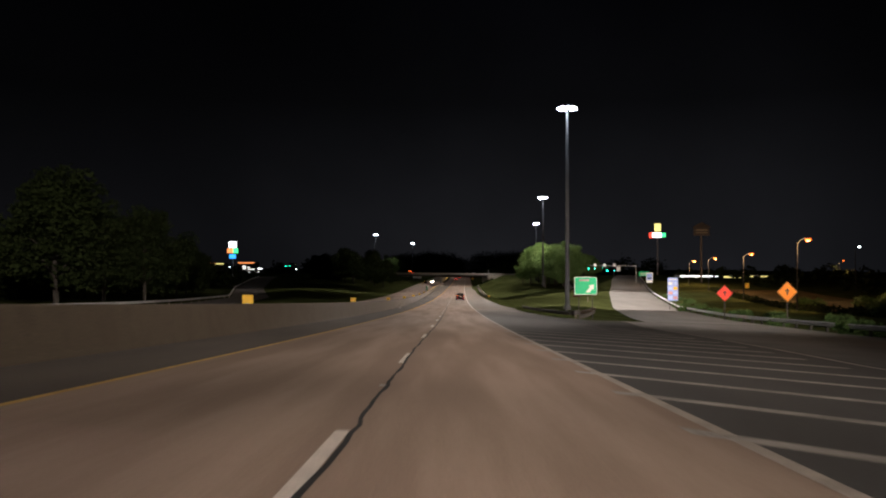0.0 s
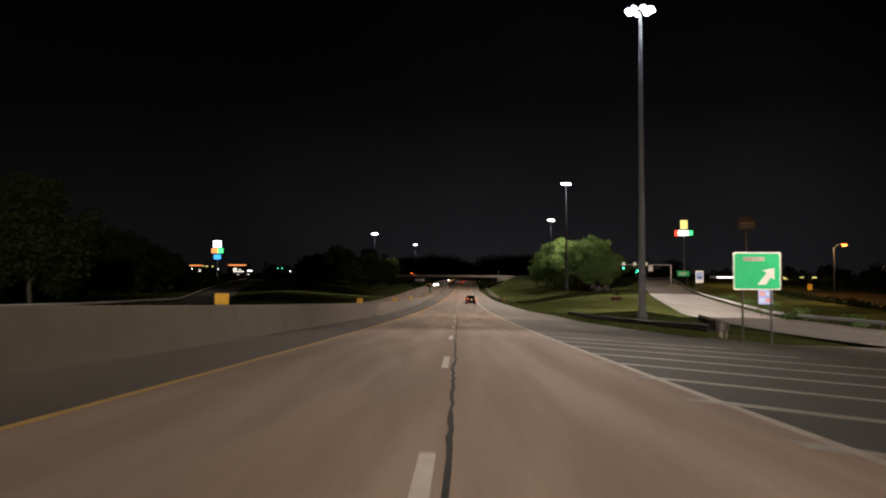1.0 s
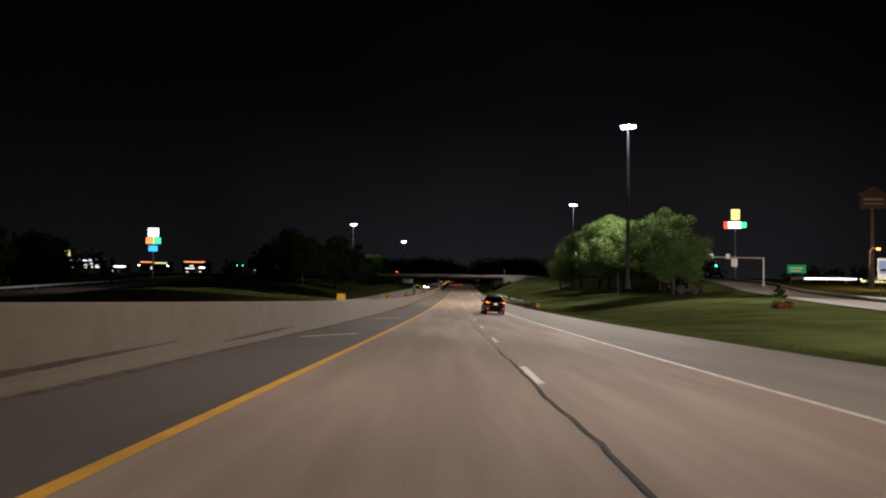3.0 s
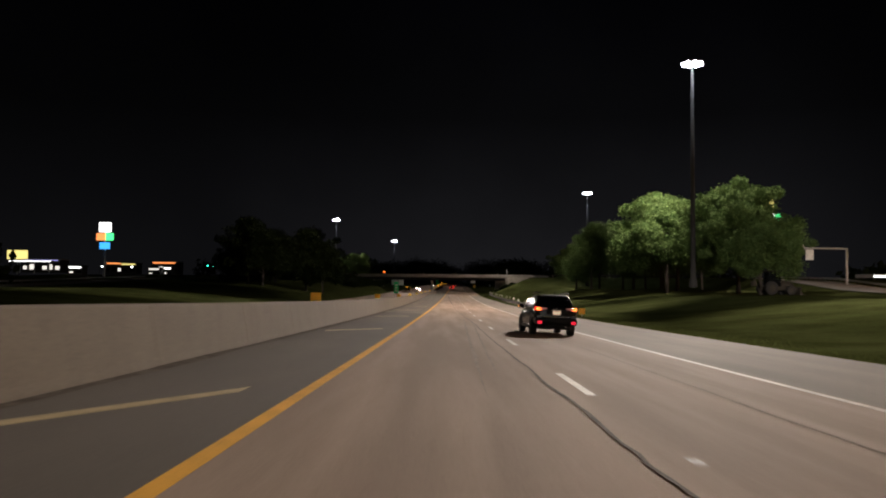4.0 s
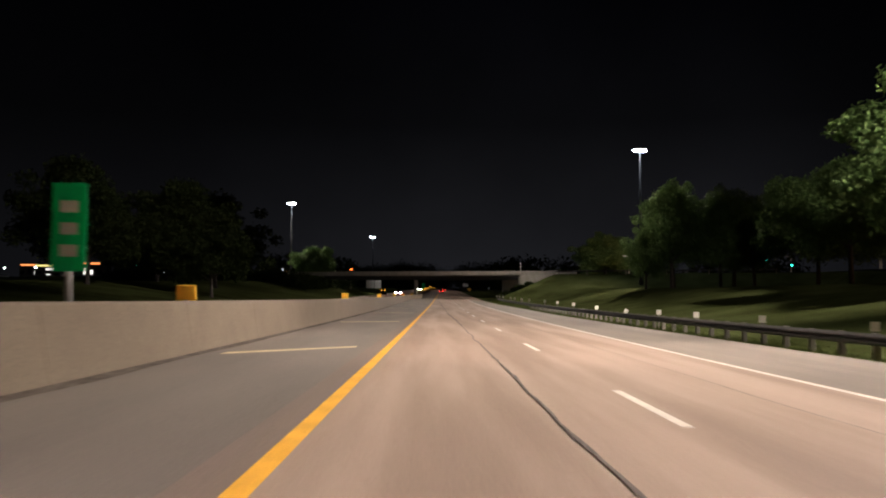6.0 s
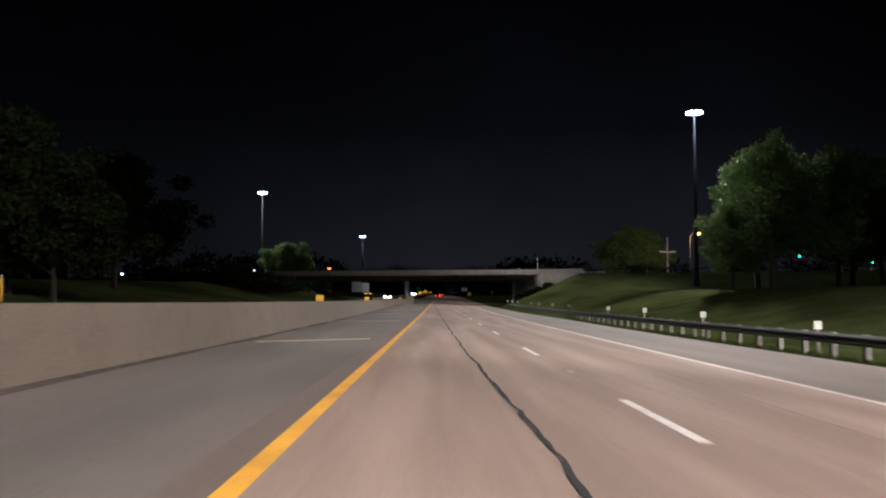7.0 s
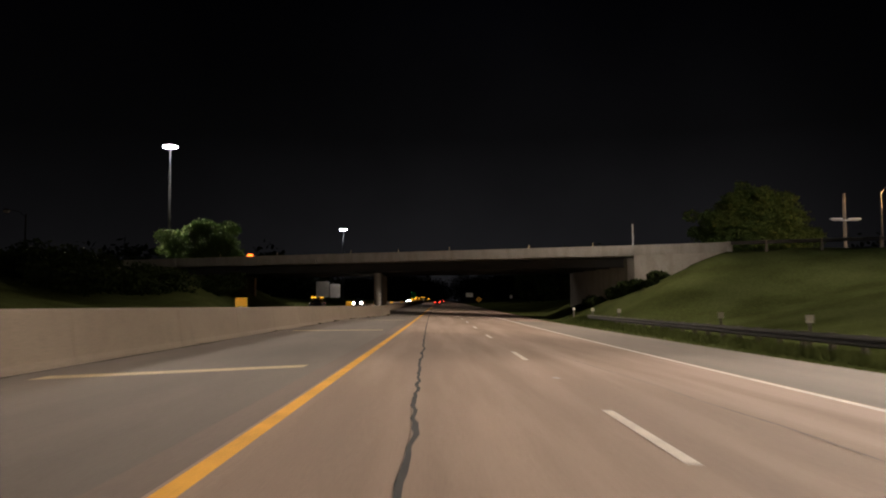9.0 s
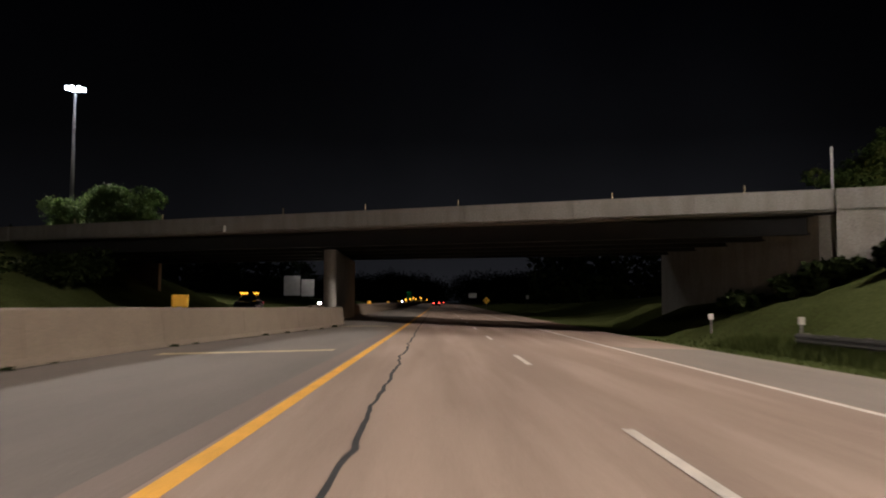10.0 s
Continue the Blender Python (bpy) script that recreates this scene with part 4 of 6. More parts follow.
B3 = bush("red_bush", "small red-brown bush on the grass beside the ramp", 0.7, material("red_brown_leaves", (0.085, 0.036, 0.024), 0.9, vary=0.35, scale=0.5, fine=5, translucent=0.2, spec=0.1), 15, 900)
plant_all(B3, [(28.8, 189.7, ground_at(28.8, 189.7), 0.95, 0)])
sapling = tree("sapling", "thin young tree with sparse dark leaves above a red-brown bush", 2.3, 0.55, 0.9, LEAF_SHADED, 61, 500, 0.12)
sapling.matrix_basis = Matrix.Translation(at(28.9, 190.6, ground_at(28.9, 190.6)))
B4 = bush("gutter_weed", "small dry weed rooted at the foot of the barrier", 0.30, LEAF_SHADED, 25, 160)
plant_all(B4, [(barrier_u(y) + 0.05, y, -CS * barrier_u(y) - 0.05, 0.6 * s, 40 * s) for y, s in ((404, 0.5), (409, 0.35), (414.5, 0.6), (361, 0.3), (268, 0.3), (371.5, 0.35), (372.6, 0.3), (383, 0.45), (384.2, 0.3), (389.5, 0.5), (391, 0.35), (396.6, 0.5), (398, 0.4), (406.5, 0.45), (411.5, 0.4))])
B6 = bush("field_bush", "rounded dark green bush beyond the ramp guard rail", 3.0, LEAF, 44, 4200)
plant_all(B6, [(u, y, ground_at(u, y), s, t) for u, y, s, t in ((61, 116, 0.9, 0), (66, 121, 1.1, 70), (72, 124, 0.9, 150), (78, 133, 1.2, 210), (60, 138, 0.7, 300), (84, 150, 1.1, 20), (52, 96, 0.7, 120), (58, 100, 0.8, 250))])
rng = np.random.default_rng(31)
cl = []
for k in range(60):
    y = 60 + 3.0 * k + rng.uniform(-1, 1)
    u = rail_u(y) + 19 + rng.uniform(-0.6, 0.6)
    cl.append((tuple(at(u, y, land(u, y) + 0.35)), (1.5, 2.0, rng.uniform(0.5, 0.9))))
hedge = new("hedge", leaf_mesh("hedge", LEAF_SHADED, cl, 9000, 0.22, rng))
tagged(hedge, "low dark clipped hedge beyond the exit ramp", "hedge")
B5 = bush("ivy_bush", "dark ragged bush against the bridge abutment", 1.1, LEAF_SHADED, 8, 1100)
plant_all(B5, [(u, y, ground_at(u, y), s, t) for u, y, s, t in ((17.3, 411, 0.8, 0), (14.5, 414, 1.0, 60), (16, 408.5, 0.6, 170), (12.8, 417, 0.9, 20), (15.5, 412.5, 0.9, 240))])
# distant woods
rng = np.random.default_rng(77)
cl = []
for k in range(150):
    side = 1 if k % 2 else -1
    y = rng.uniform(520, 1000)
    u = side * rng.uniform(24 if side > 0 else 45, 130)
    h = rng.uniform(7, 15)
    p = at(u, y, land(u, y) + h * 0.5)
    cl.append((tuple(p), (h * 0.5, h * 0.5, h * 0.5)))
for k in range(70):
    u, y = rng.uniform(95, 200), rng.uniform(150, 420)
    h = rng.uniform(3, 7)
    cl.append((tuple(at(u, y, land(u, y) + h * 0.4)), (h * 0.6, h * 0.6, h * 0.5)))
for k in range(60):
    u, y = -rng.uniform(75, 130), rng.uniform(60, 300)
    h = rng.uniform(6, 13)
    cl.append((tuple(at(u, y, land(u, y) + h * 0.4)), (h * 0.6, h * 0.6, h * 0.55)))
# added clumps, the farthest very tall, screen the sky glow under the bridge
for k in range(90):
    y = rng.uniform(1150, 1350) if k < 50 else rng.uniform(720, 900)
    u = rng.uniform(-110, 110) if k < 50 else math.copysign(rng.uniform(16, 90), rng.uniform(-1, 1))
    h = rng.uniform(22, 34) if k < 50 else rng.uniform(8, 14)
    cl.append((tuple(at(u, y, h * 0.45)), (h * 0.6, h * 0.5, h * 0.5)))
wo = new("woods", leaf_mesh("woods", LEAF_SHADED, cl, 150000, 1.0, rng))
tagged(wo, "dark distant belt of trees and hedges round the motorway, with added screening clumps", "woods", "", "stuff")
# grass tufts on the near banks
rng = np.random.default_rng(99)
n = 130000
uu = np.where(rng.uniform(size=n) < 0.5, rng.uniform(7.6, 13.4, n), rng.uniform(25, 74, n))
yy = rng.uniform(70, 415, n)
vs = []
for u, y in zip(uu, yy):
    if rail_u(y) - 10.4 < u < rail_u(y) + 1.2 or u < edge_r(y) + 0.25:
        continue
    if y > cross_y(u) - 2 or (u - edge_r(y) > 3.2 and not rail_u(y) + 1 < u < rail_u(y) + 9):
        continue
    p = at(u, y, land(u, y) - 0.02)
    a = rng.uniform(0, 6.28)
    w, h = rng.uniform(0.012, 0.03), rng.uniform(0.05, 0.15) * (1.5 if u > 20 else 1)
    c, q = math.cos(a) * w, math.sin(a) * w
    vs += [(p.x - c, p.y - q, p.z), (p.x + c, p.y + q, p.z), (p.x + rng.normal() * 0.06, p.y + rng.normal() * 0.06, p.z + h)]
for k in range(70000):
    y = rng.uniform(225, 342) if k < 18000 else rng.uniform(336, 410) if k < 46000 else rng.uniform(75, 119)
    u = (rr(y) if k < 46000 else g1(y)) + rng.normal() * 0.30 - (0.05 if k < 18000 else 0.30)
    p = at(u, y, land(u, y) - 0.02)
    a = rng.uniform(0, 6.28)
    w, h = rng.uniform(0.015, 0.035), rng.uniform(0.06, 0.20) if k < 18000 else rng.uniform(0.12, 0.46)
    c, q = math.cos(a) * w, math.sin(a) * w
    vs += [(p.x - c, p.y - q, p.z), (p.x + c, p.y + q, p.z), (p.x + rng.normal() * 0.08, p.y + rng.normal() * 0.08, p.z + h)]
me = bpy.data.meshes.new("grass_tufts")
me.from_pydata(vs, [], [(i, i + 1, i + 2) for i in range(0, len(vs), 3)])
me.materials.append(BLADES)
tagged(new("grass_tufts", me), "ragged tufts of green grass along the banks", "grass", "", "stuff")

# dry field beyond the hedge
s = Shape()
s.sheet([[at(rail_u(y) + du, y, land(rail_u(y) + du, y) + 0.10) for du in steps(21, 46, 2.5)] for y in steps(95, 250, 5)])
setting("dry_field", s, DRY_GRASS, "strip of dry brown grass beyond the clipped hedge", True, "ground")


# ---------------------------------------------------------------- the dark crossover
PAINT = material("black_car_paint", (0.005, 0.0054, 0.0066), 0.27, 0.0, vary=0.05, scale=2, fine=400, spec=0.34)
CAR_GLASS = material("tinted_car_glass", (0.006, 0.007, 0.008), 0.06, vary=0)
PLASTIC = material("black_grained_plastic", (0.006, 0.006, 0.0065), 0.45, vary=0.15, scale=0.3, fine=120, spec=0.25)
ALLOY = material("dark_alloy_rim", (0.16, 0.16, 0.17), 0.35, 0.9, vary=0.1, scale=0.2, fine=40)
CHROME = material("chrome_trim", (0.6, 0.6, 0.62), 0.18, 1.0, vary=0)
TAIL_LIT = material("lit_red_tail_lamp", (0.6, 0.03, 0.02), 0.25, vary=0, emit=(1.0, 0.035, 0.02), strength=1.3)
TAIL_AMBER = material("lit_amber_signal", (0.8, 0.3, 0.05), 0.25, vary=0, emit=(1.0, 0.36, 0.06), strength=3.2)
# tail lamp spill on the clear lens, put in as faint pink emission
TAIL_CLEAR = material("pink_glow_clear_lens", (0.50, 0.36, 0.34), 0.15, vary=0, emit=(1.0, 0.34, 0.28), strength=0.22)
# the reflector emits red itself, in place of light shone back
REFLECT_GLOW = material("glowing_red_reflector", (0.75, 0.02, 0.03), 0.3, vary=0, emit=(1.0, 0.02, 0.06), strength=0.85)
# light falling on the plate is put in as warm emission
PLATE = material("glowing_pale_plate", (0.72, 0.62, 0.52), 0.5, vary=0.05, scale=0.1, fine=60, emit=(1.0, 0.70, 0.46), strength=0.55)
HEAD_LIT = material("lit_white_headlamp", (0.9, 0.9, 0.9), 0.2, vary=0, emit=(1.0, 0.88, 0.70), strength=500)
HEAD_COOL = material("lit_cool_headlamp", (0.9, 0.9, 0.9), 0.2, vary=0, emit=(0.80, 0.90, 1.0), strength=500)


def super_ring(cx, cy, hx, hy, z, n=28, e=0.32):
    """A rounded rectangle."""
    out = []
    for k in range(n):
        a = 2 * math.pi * (k + 0.5) / n
        c, q = math.cos(a), math.sin(a)
        out.append((cx + hx * math.copysign(abs(c) ** e, c), cy + hy * math.copysign(abs(q) ** e, q), z))
    return out


def crossover(paint, label, tail=TAIL_LIT):
    """x right, y forward from the rear bumper, z up from the road."""
    car = thing("crossover_car", Matrix.Identity(4), label, "car")
    # lower body: sections along the length
    secs = []
    for y, w, zb, zt in ((0.0, 0.70, 0.48, 0.92), (0.03, 0.80, 0.40, 0.99), (0.12, 0.86, 0.36, 1.04), (0.45, 0.885, 0.33, 1.05), (1.0, 0.90, 0.32, 1.03), (2.0, 0.89, 0.30, 1.00),
                         (2.9, 0.89, 0.30, 0.99), (3.4, 0.89, 0.32, 0.96), (3.9, 0.87, 0.32, 0.90), (4.25, 0.80, 0.34, 0.82), (4.42, 0.66, 0.38, 0.74), (4.47, 0.50, 0.42, 0.66)):
        h = zt - zb
        half = [(0.0, zb), (w * 0.80, zb), (w * 0.93, zb + 0.05 * h), (w * 0.985, zb + 0.22 * h), (w, zb + 0.45 * h), (w * 0.995, zb + 0.62 * h), (w * 0.965, zb + 0.80 * h), (w * 0.92, zb + 0.93 * h), (w * 0.82, zt), (0.0, zt + 0.015)]
        ring = [(x, y, z) for x, z in half] + [(-x, y, z) for x, z in reversed(half[1:-1])]
        secs.append(ring)
    part("body", Shape().face_ring(secs), paint, car, smooth_shade=True)
    # cabin, tapering to the roof
    levels = ((0.96, 0.05, 3.40, 0.855), (1.06, 0.09, 3.18, 0.835), (1.20, 0.20, 2.92, 0.785), (1.34, 0.34, 2.66, 0.725), (1.44, 0.47, 2.46, 0.670), (1.49, 0.58, 2.34, 0.625), (1.525, 0.74, 2.18, 0.54), (1.54, 1.0, 1.95, 0.38))
    part("cabin", Shape().face_ring([super_ring(0, (yr + yf) / 2, w, (yf - yr) / 2, z, 44, 0.30) for z, yr, yf, w in levels]), paint, car, smooth_shade=True)
    part("rear_window", Shape().face_ring([[(x * w, y, z) for x in (-1, -0.5, 0, 0.5, 1)] + [(x * w, y + 0.02, z) for x in (1, 0.5, 0, -0.5, -1)] for z, y, w in ((1.08, 0.082, 0.66), (1.20, 0.178, 0.625), (1.34, 0.318, 0.57), (1.42, 0.42, 0.53))]), CAR_GLASS, car, "dark tinted rear window")
    for sx in (-1, 1):
        for ya, yb, yc, yd in ((0.55, 1.0, 1.05, 0.95), (1.10, 1.98, 1.98, 1.16), (2.06, 3.0, 2.42, 2.06)):
            s = Shape()
            s.face_ring([[(sx * (0.838 + o), ya, 1.05), (sx * (0.838 + o), yb, 1.05), (sx * (0.708 + o), yc, 1.385), (sx * (0.708 + o), yd, 1.385)] for o in (0.0, 0.012)])
            part("side_window", s, CAR_GLASS, car)
    part("rear_spoiler", Shape().face_ring([[(x, y + 0.10 * x * x, z - 0.05 * x * x) for y, z in ((0.33, 1.432), (0.62, 1.47), (0.66, 1.512), (0.48, 1.505), (0.37, 1.485), (0.33, 1.455))] for x in (-0.58, -0.45, -0.3, -0.15, 0.0, 0.15, 0.3, 0.45, 0.58)]), PLASTIC, car, smooth_shade=True)
    for sx in (-1, 1):
        rail = Shape().tube([(sx * 0.60, 0.62, 1.52), (sx * 0.61, 0.72, 1.585), (sx * 0.61, 1.4, 1.61), (sx * 0.60, 2.1, 1.59), (sx * 0.59, 2.22, 1.53)], 0.024, 8)
        part("roof_rail", rail, CHROME, car, "silver roof rail", True)
        # tail lamp, wrapping round the corner
        s = Shape().face_ring([[(sx * x, y, z) for x, y, z in q] for q in (
            [(0.60, -0.005, 0.93), (0.80, 0.02, 0.92), (0.875, 0.16, 0.93), (0.86, 0.36, 0.98)],
            [(0.60, 0.0, 1.02), (0.79, 0.03, 1.04), (0.865, 0.16, 1.06), (0.86, 0.36, 1.04)])], caps=False, close=False)
        s.v += [(x * 0.98, y + 0.05, z) for x, y, z in s.v]
        part("tail_lamp", s, tail, car, "lit red tail lamp", True)
        # an amber bracket lit inside the red lamp, then the clear inner lens on the tailgate
        br = [(0.655, 0.940), (0.815, 0.940), (0.845, 0.985), (0.820, 1.025), (0.665, 1.020), (0.665, 1.000), (0.790, 1.003), (0.805, 0.984), (0.790, 0.962), (0.655, 0.962)]
        part("signal_lens", Shape().face_ring([[(sx * x, y0 + 0.30 * max(0.0, x - 0.70), z) for x, z in br] for y0 in (-0.022, 0.02)]), TAIL_AMBER, car, "glowing amber signal bracket")
        cl = [(0.40, 0.975), (0.63, 0.945), (0.645, 0.96), (0.645, 1.015), (0.63, 1.025), (0.42, 1.012)]
        part("reverse_lens", Shape().face_ring([[(sx * x, y0, z) for x, z in cl] for y0 in (-0.010, 0.04)]), TAIL_CLEAR, car, "clear reversing lens, the tail lamp's tint put in as a glow")
        hx = [(0.615, 0.440), (0.755, 0.425), (0.795, 0.450), (0.790, 0.505), (0.755, 0.535), (0.620, 0.530), (0.600, 0.485)]
        part("bumper_reflector", Shape().face_ring([[(sx * x, y0, z) for x, z in hx] for y0 in (-0.072, 0.03)]), REFLECT_GLOW, car, "red reflector low on the bumper, glowing in place of light shone back")
        pod = [(0.57, 0.40), (0.82, 0.39), (0.845, 0.56), (0.585, 0.58)]
        part("reflector_pod", Shape().face_ring([[(sx * x, y0, z) for x, z in pod] for y0 in (-0.062, 0.04)]), PLASTIC, car, "black surround of the reflector")
        part("corner_vent", Shape().face_ring([[(sx * x, y0, z) for x, z in ((0.62, 0.66), (0.80, 0.655), (0.80, 0.72), (0.64, 0.735))] for y0 in (-0.052, 0.04)]), ALLOY, car, "pale glossy corner of the bumper")
        part("mirror_signal", Shape().box(min(sx * 1.07, sx * 1.112), max(sx * 1.07, sx * 1.112), 2.90, 2.99, 1.04, 1.10, 0.01), TAIL_AMBER, car, "small amber repeater in the mirror")
        part("door_mirror", Shape().face_ring([super_ring(sx * 0.99, 2.92, 0.11 * k, 0.07 * k, z, 12, 0.5) for z, k in ((1.0, 0.6), (1.03, 1), (1.12, 1), (1.16, 0.6))]), paint, car, smooth_shade=True)
        part("mirror_stalk", Shape().tube([(sx * 0.84, 2.95, 1.0), (sx * 0.96, 2.93, 1.04)], 0.025, 6), PLASTIC, car)
        part("sill", Shape().box(min(sx * 0.80, sx * 0.905), max(sx * 0.80, sx * 0.905), 1.35, 3.2, 0.26, 0.40, 0.02), PLASTIC, car)
        part("headlamp", Shape().face_ring([super_ring(sx * 0.62, 4.26, 0.20, 0.10, z, 12, 0.6) for z in (0.66, 0.70, 0.76)]), TAIL_CLEAR, car)
        for hy in (1.75, 2.75):
            part("door_handle", Shape().box(min(sx * 0.88, sx * 0.925), max(sx * 0.88, sx * 0.925), hy - 0.1, hy + 0.1, 0.86, 0.89, 0.008), paint, car)
        part("seam", Shape().box(min(sx * 0.893, sx * 0.899), max(sx * 0.893, sx * 0.899), 2.04, 2.05, 0.42, 0.98), PLASTIC, car)
        for wy in (0.95, 3.60):
            arch = Shape().tube([(sx * 0.865, wy + 0.385 * math.cos(a), 0.34 + 0.385 * math.sin(a)) for a in [math.pi * k / 14 for k in range(15)]], 0.045, 6)
            part("wheel_arch", arch, PLASTIC, car, "grained black wheel arch", True)
            part("arch_hollow", Shape().tube([(sx * 0.70, wy, 0.345), (sx * 0.904, wy, 0.345)], 0.372, 22), DARK_INK, car)
            prof = [(0.22, 0.0), (0.30, 0.0), (0.335, 0.02), (0.345, 0.06), (0.345, 0.16), (0.335, 0.20), (0.30, 0.22), (0.22, 0.22)]
            s = Shape()
            s.face_ring([[(sx * (0.70 + d * 1.0), wy + r * math.cos(a), 0.345 + r * math.sin(a)) for r, d in prof] for a in [2 * math.pi * k / 28 for k in range(29)]], caps=False)
            wheel = part("wheel", s, RUBBER, car, "black tyre on a dark alloy rim", True)
            s = Shape().tube([(sx * 0.78, wy, 0.345), (sx * 0.895, wy, 0.345)], [0.235, 0.235], 24)
            part("rim_dish", s, DARK_INK, wheel)
            for k in range(5):
                a = 2 * math.pi * k / 5
                for da in (-0.16, 0.16):
                    part("spoke", Shape().tube([(sx * 0.912, wy + 0.05 * math.cos(a), 0.345 + 0.05 * math.sin(a)), (sx * 0.905, wy + 0.225 * math.cos(a + da), 0.345 + 0.225 * math.sin(a + da))], [0.03, 0.018], 6), ALLOY, wheel)
            part("rim_lip", Shape().tube([(sx * 0.905, wy + 0.228 * math.cos(a), 0.345 + 0.228 * math.sin(a)) for a in [2 * math.pi * k / 24 for k in range(25)]], 0.014, 5), ALLOY, wheel)
    part("tailgate_recess", Shape().box(-0.42, 0.42, -0.008, 0.05, 0.76, 0.935, 0.03), PLASTIC, car)
    part("tailgate_seam", Shape().box(-0.72, 0.72, -0.034, 0.03, 0.705, 0.715), DARK_INK, car)
    # added chrome strip that makes the bright highlight along the bumper
    part("bumper_highlight", Shape().face_ring([[(x, y, z) for y, z in ((-0.055, 0.70), (0.06, 0.715), (0.06, 0.70), (-0.055, 0.685))] for x in (-0.58, 0.58)]), CHROME, car, "chrome strip in place of the highlight along the bumper top")
    plate = part("number_plate", Shape().box(-0.16, 0.16, -0.024, -0.010, 0.775, 0.925, 0.008), PLATE, car, "pale number plate with dark bars, given a glow of its own")
    part("plate_bar", Shape().box(-0.10, 0.10, -0.028, -0.0245, 0.885, 0.90), DARK_INK, plate)
    part("plate_light_bar", Shape().box(-0.22, 0.22, -0.022, 0.02, 0.945, 0.965, 0.006), CHROME, car)
    part("badge", Shape().tube([(0, -0.018, 1.0), (0, 0.02, 1.0)], 0.035, 14), CHROME, car)
    part("rear_bumper", Shape().face_ring([super_ring(0, 0.20, w, h, z, 36, 0.42) for z, w, h in ((0.36, 0.74, 0.20), (0.42, 0.83, 0.25), (0.58, 0.87, 0.26), (0.66, 0.86, 0.235))]), PLASTIC, car, "grained black lower bumper", True)
    part("bumper_crease", Shape().box(-0.62, 0.62, -0.045, 0.05, 0.665, 0.70, 0.008), paint, car)
    part("skid_plate", Shape().box(-0.42, 0.42, -0.03, 0.2, 0.30, 0.40, 0.03), PLASTIC, car)
    part("exhaust_tip", Shape().tube([(0.38, -0.03, 0.33), (0.38, 0.25, 0.33)], 0.035, 12), CHROME, car)
    part("underbody", Shape().box(-0.70, 0.70, 0.3, 4.1, 0.22, 0.40, 0.05), DARK_INK, car)
    part("rear_wiper", Shape().tube([(0.0, 0.10, 1.06), (0.26, 0.135, 1.12)], 0.010, 5), PLASTIC, car)
    part("roof_antenna", Shape().tube([(0, 0.55, 1.53), (0, 0.44, 1.60)], [0.035, 0.008], 6), paint, car)
    return car


suv = crossover(PAINT, "black compact crossover with lit tail lamps and silver roof rails")
suv.matrix_basis = Matrix.Translation(deck(2.16, 183.0)) @ pose(0, 0, 0, -1.35, CS * 57.3, 3.0) @ Matrix.Diagonal((0.92, 1.0, 1.02, 1.0))


def plain_car(label, paint, front=None, rear=None):
    """A far-off saloon. x right, y forward."""
    car = thing("car", Matrix.Identity(4), label, "car", "distant cars")
    secs = []
    for y, w, zb, zt in ((0, 0.66, 0.45, 0.85), (0.15, 0.84, 0.30, 0.97), (1.2, 0.90, 0.26, 0.95), (3.2, 0.90, 0.26, 0.93), (4.2, 0.82, 0.30, 0.78), (4.5, 0.6, 0.38, 0.66)):
        half = [(0, zb), (w * 0.9, zb), (w, (zb + zt) / 2), (w * 0.93, zt - 0.06), (w * 0.8, zt), (0, zt + 0.01)]
        secs.append([(x, y, z) for x, z in half] + [(-x, y, z) for x, z in reversed(half[1:-1])])
    part("body", Shape().face_ring(secs), paint, car, smooth_shade=True)
    part("windows", Shape().face_ring([super_ring(0, (a + b) / 2, w, (b - a) / 2, z, 20, 0.3) for z, a, b, w in ((0.92, 0.35, 3.3, 0.78), (1.2, 0.8, 2.7, 0.66), (1.38, 1.2, 2.3, 0.58))]), CAR_GLASS, car, smooth_shade=True)
    part("roof", Shape().face_ring([super_ring(0, 1.75, w, h, z, 20, 0.4) for z, w, h in ((1.37, 0.60, 0.62), (1.42, 0.5, 0.5))]), paint, car, smooth_shade=True)
    for sx in (-1, 1):
        for wy in (0.85, 3.55):
            part("wheel", Shape().tube([(sx * 0.68, wy, 0.32), (sx * 0.89, wy, 0.32)], 0.32, 18), RUBBER, car)
        if front:
            part("headlamp", Shape().face_ring([super_ring(sx * 0.60, 4.40, 0.15, 0.10, z, 12, 0.6) for z in (0.58, 0.62, 0.70, 0.74)]), front, car, "lit headlamp")
        part("tail_lamp", Shape().box(min(sx * 0.48, sx * 0.80), max(sx * 0.48, sx * 0.80), -0.01, 0.2, 0.72, 0.86, 0.02), rear or REFLECT_GLOW, car)
    return car


FAR_TAIL = material("far_red_tail_lamp", (0.6, 0.03, 0.02), 0.3, vary=0, emit=(1.0, 0.05, 0.03), strength=9)
ca = plain_car("dark saloon car far ahead with red tail lamps lit", PAINT, None, FAR_TAIL)
ca.matrix_basis = Matrix.Translation(deck(-2.6, 575))
copy_thing(ca, Matrix.Translation(deck(-1.2, 655)))
cb = plain_car("oncoming car with warm headlamps lit beyond the barrier", PAINT, HEAD_LIT)
cb.matrix_basis = Matrix.Translation(deck(-15.2, 478)) @ Matrix.Rotation(math.pi, 4, "Z")
cc = plain_car("oncoming car with cool white headlamps lit beyond the barrier", PAINT, HEAD_COOL)
cc.matrix_basis = Matrix.Translation(deck(-15.2, 690)) @ Matrix.Rotation(math.pi, 4, "Z")


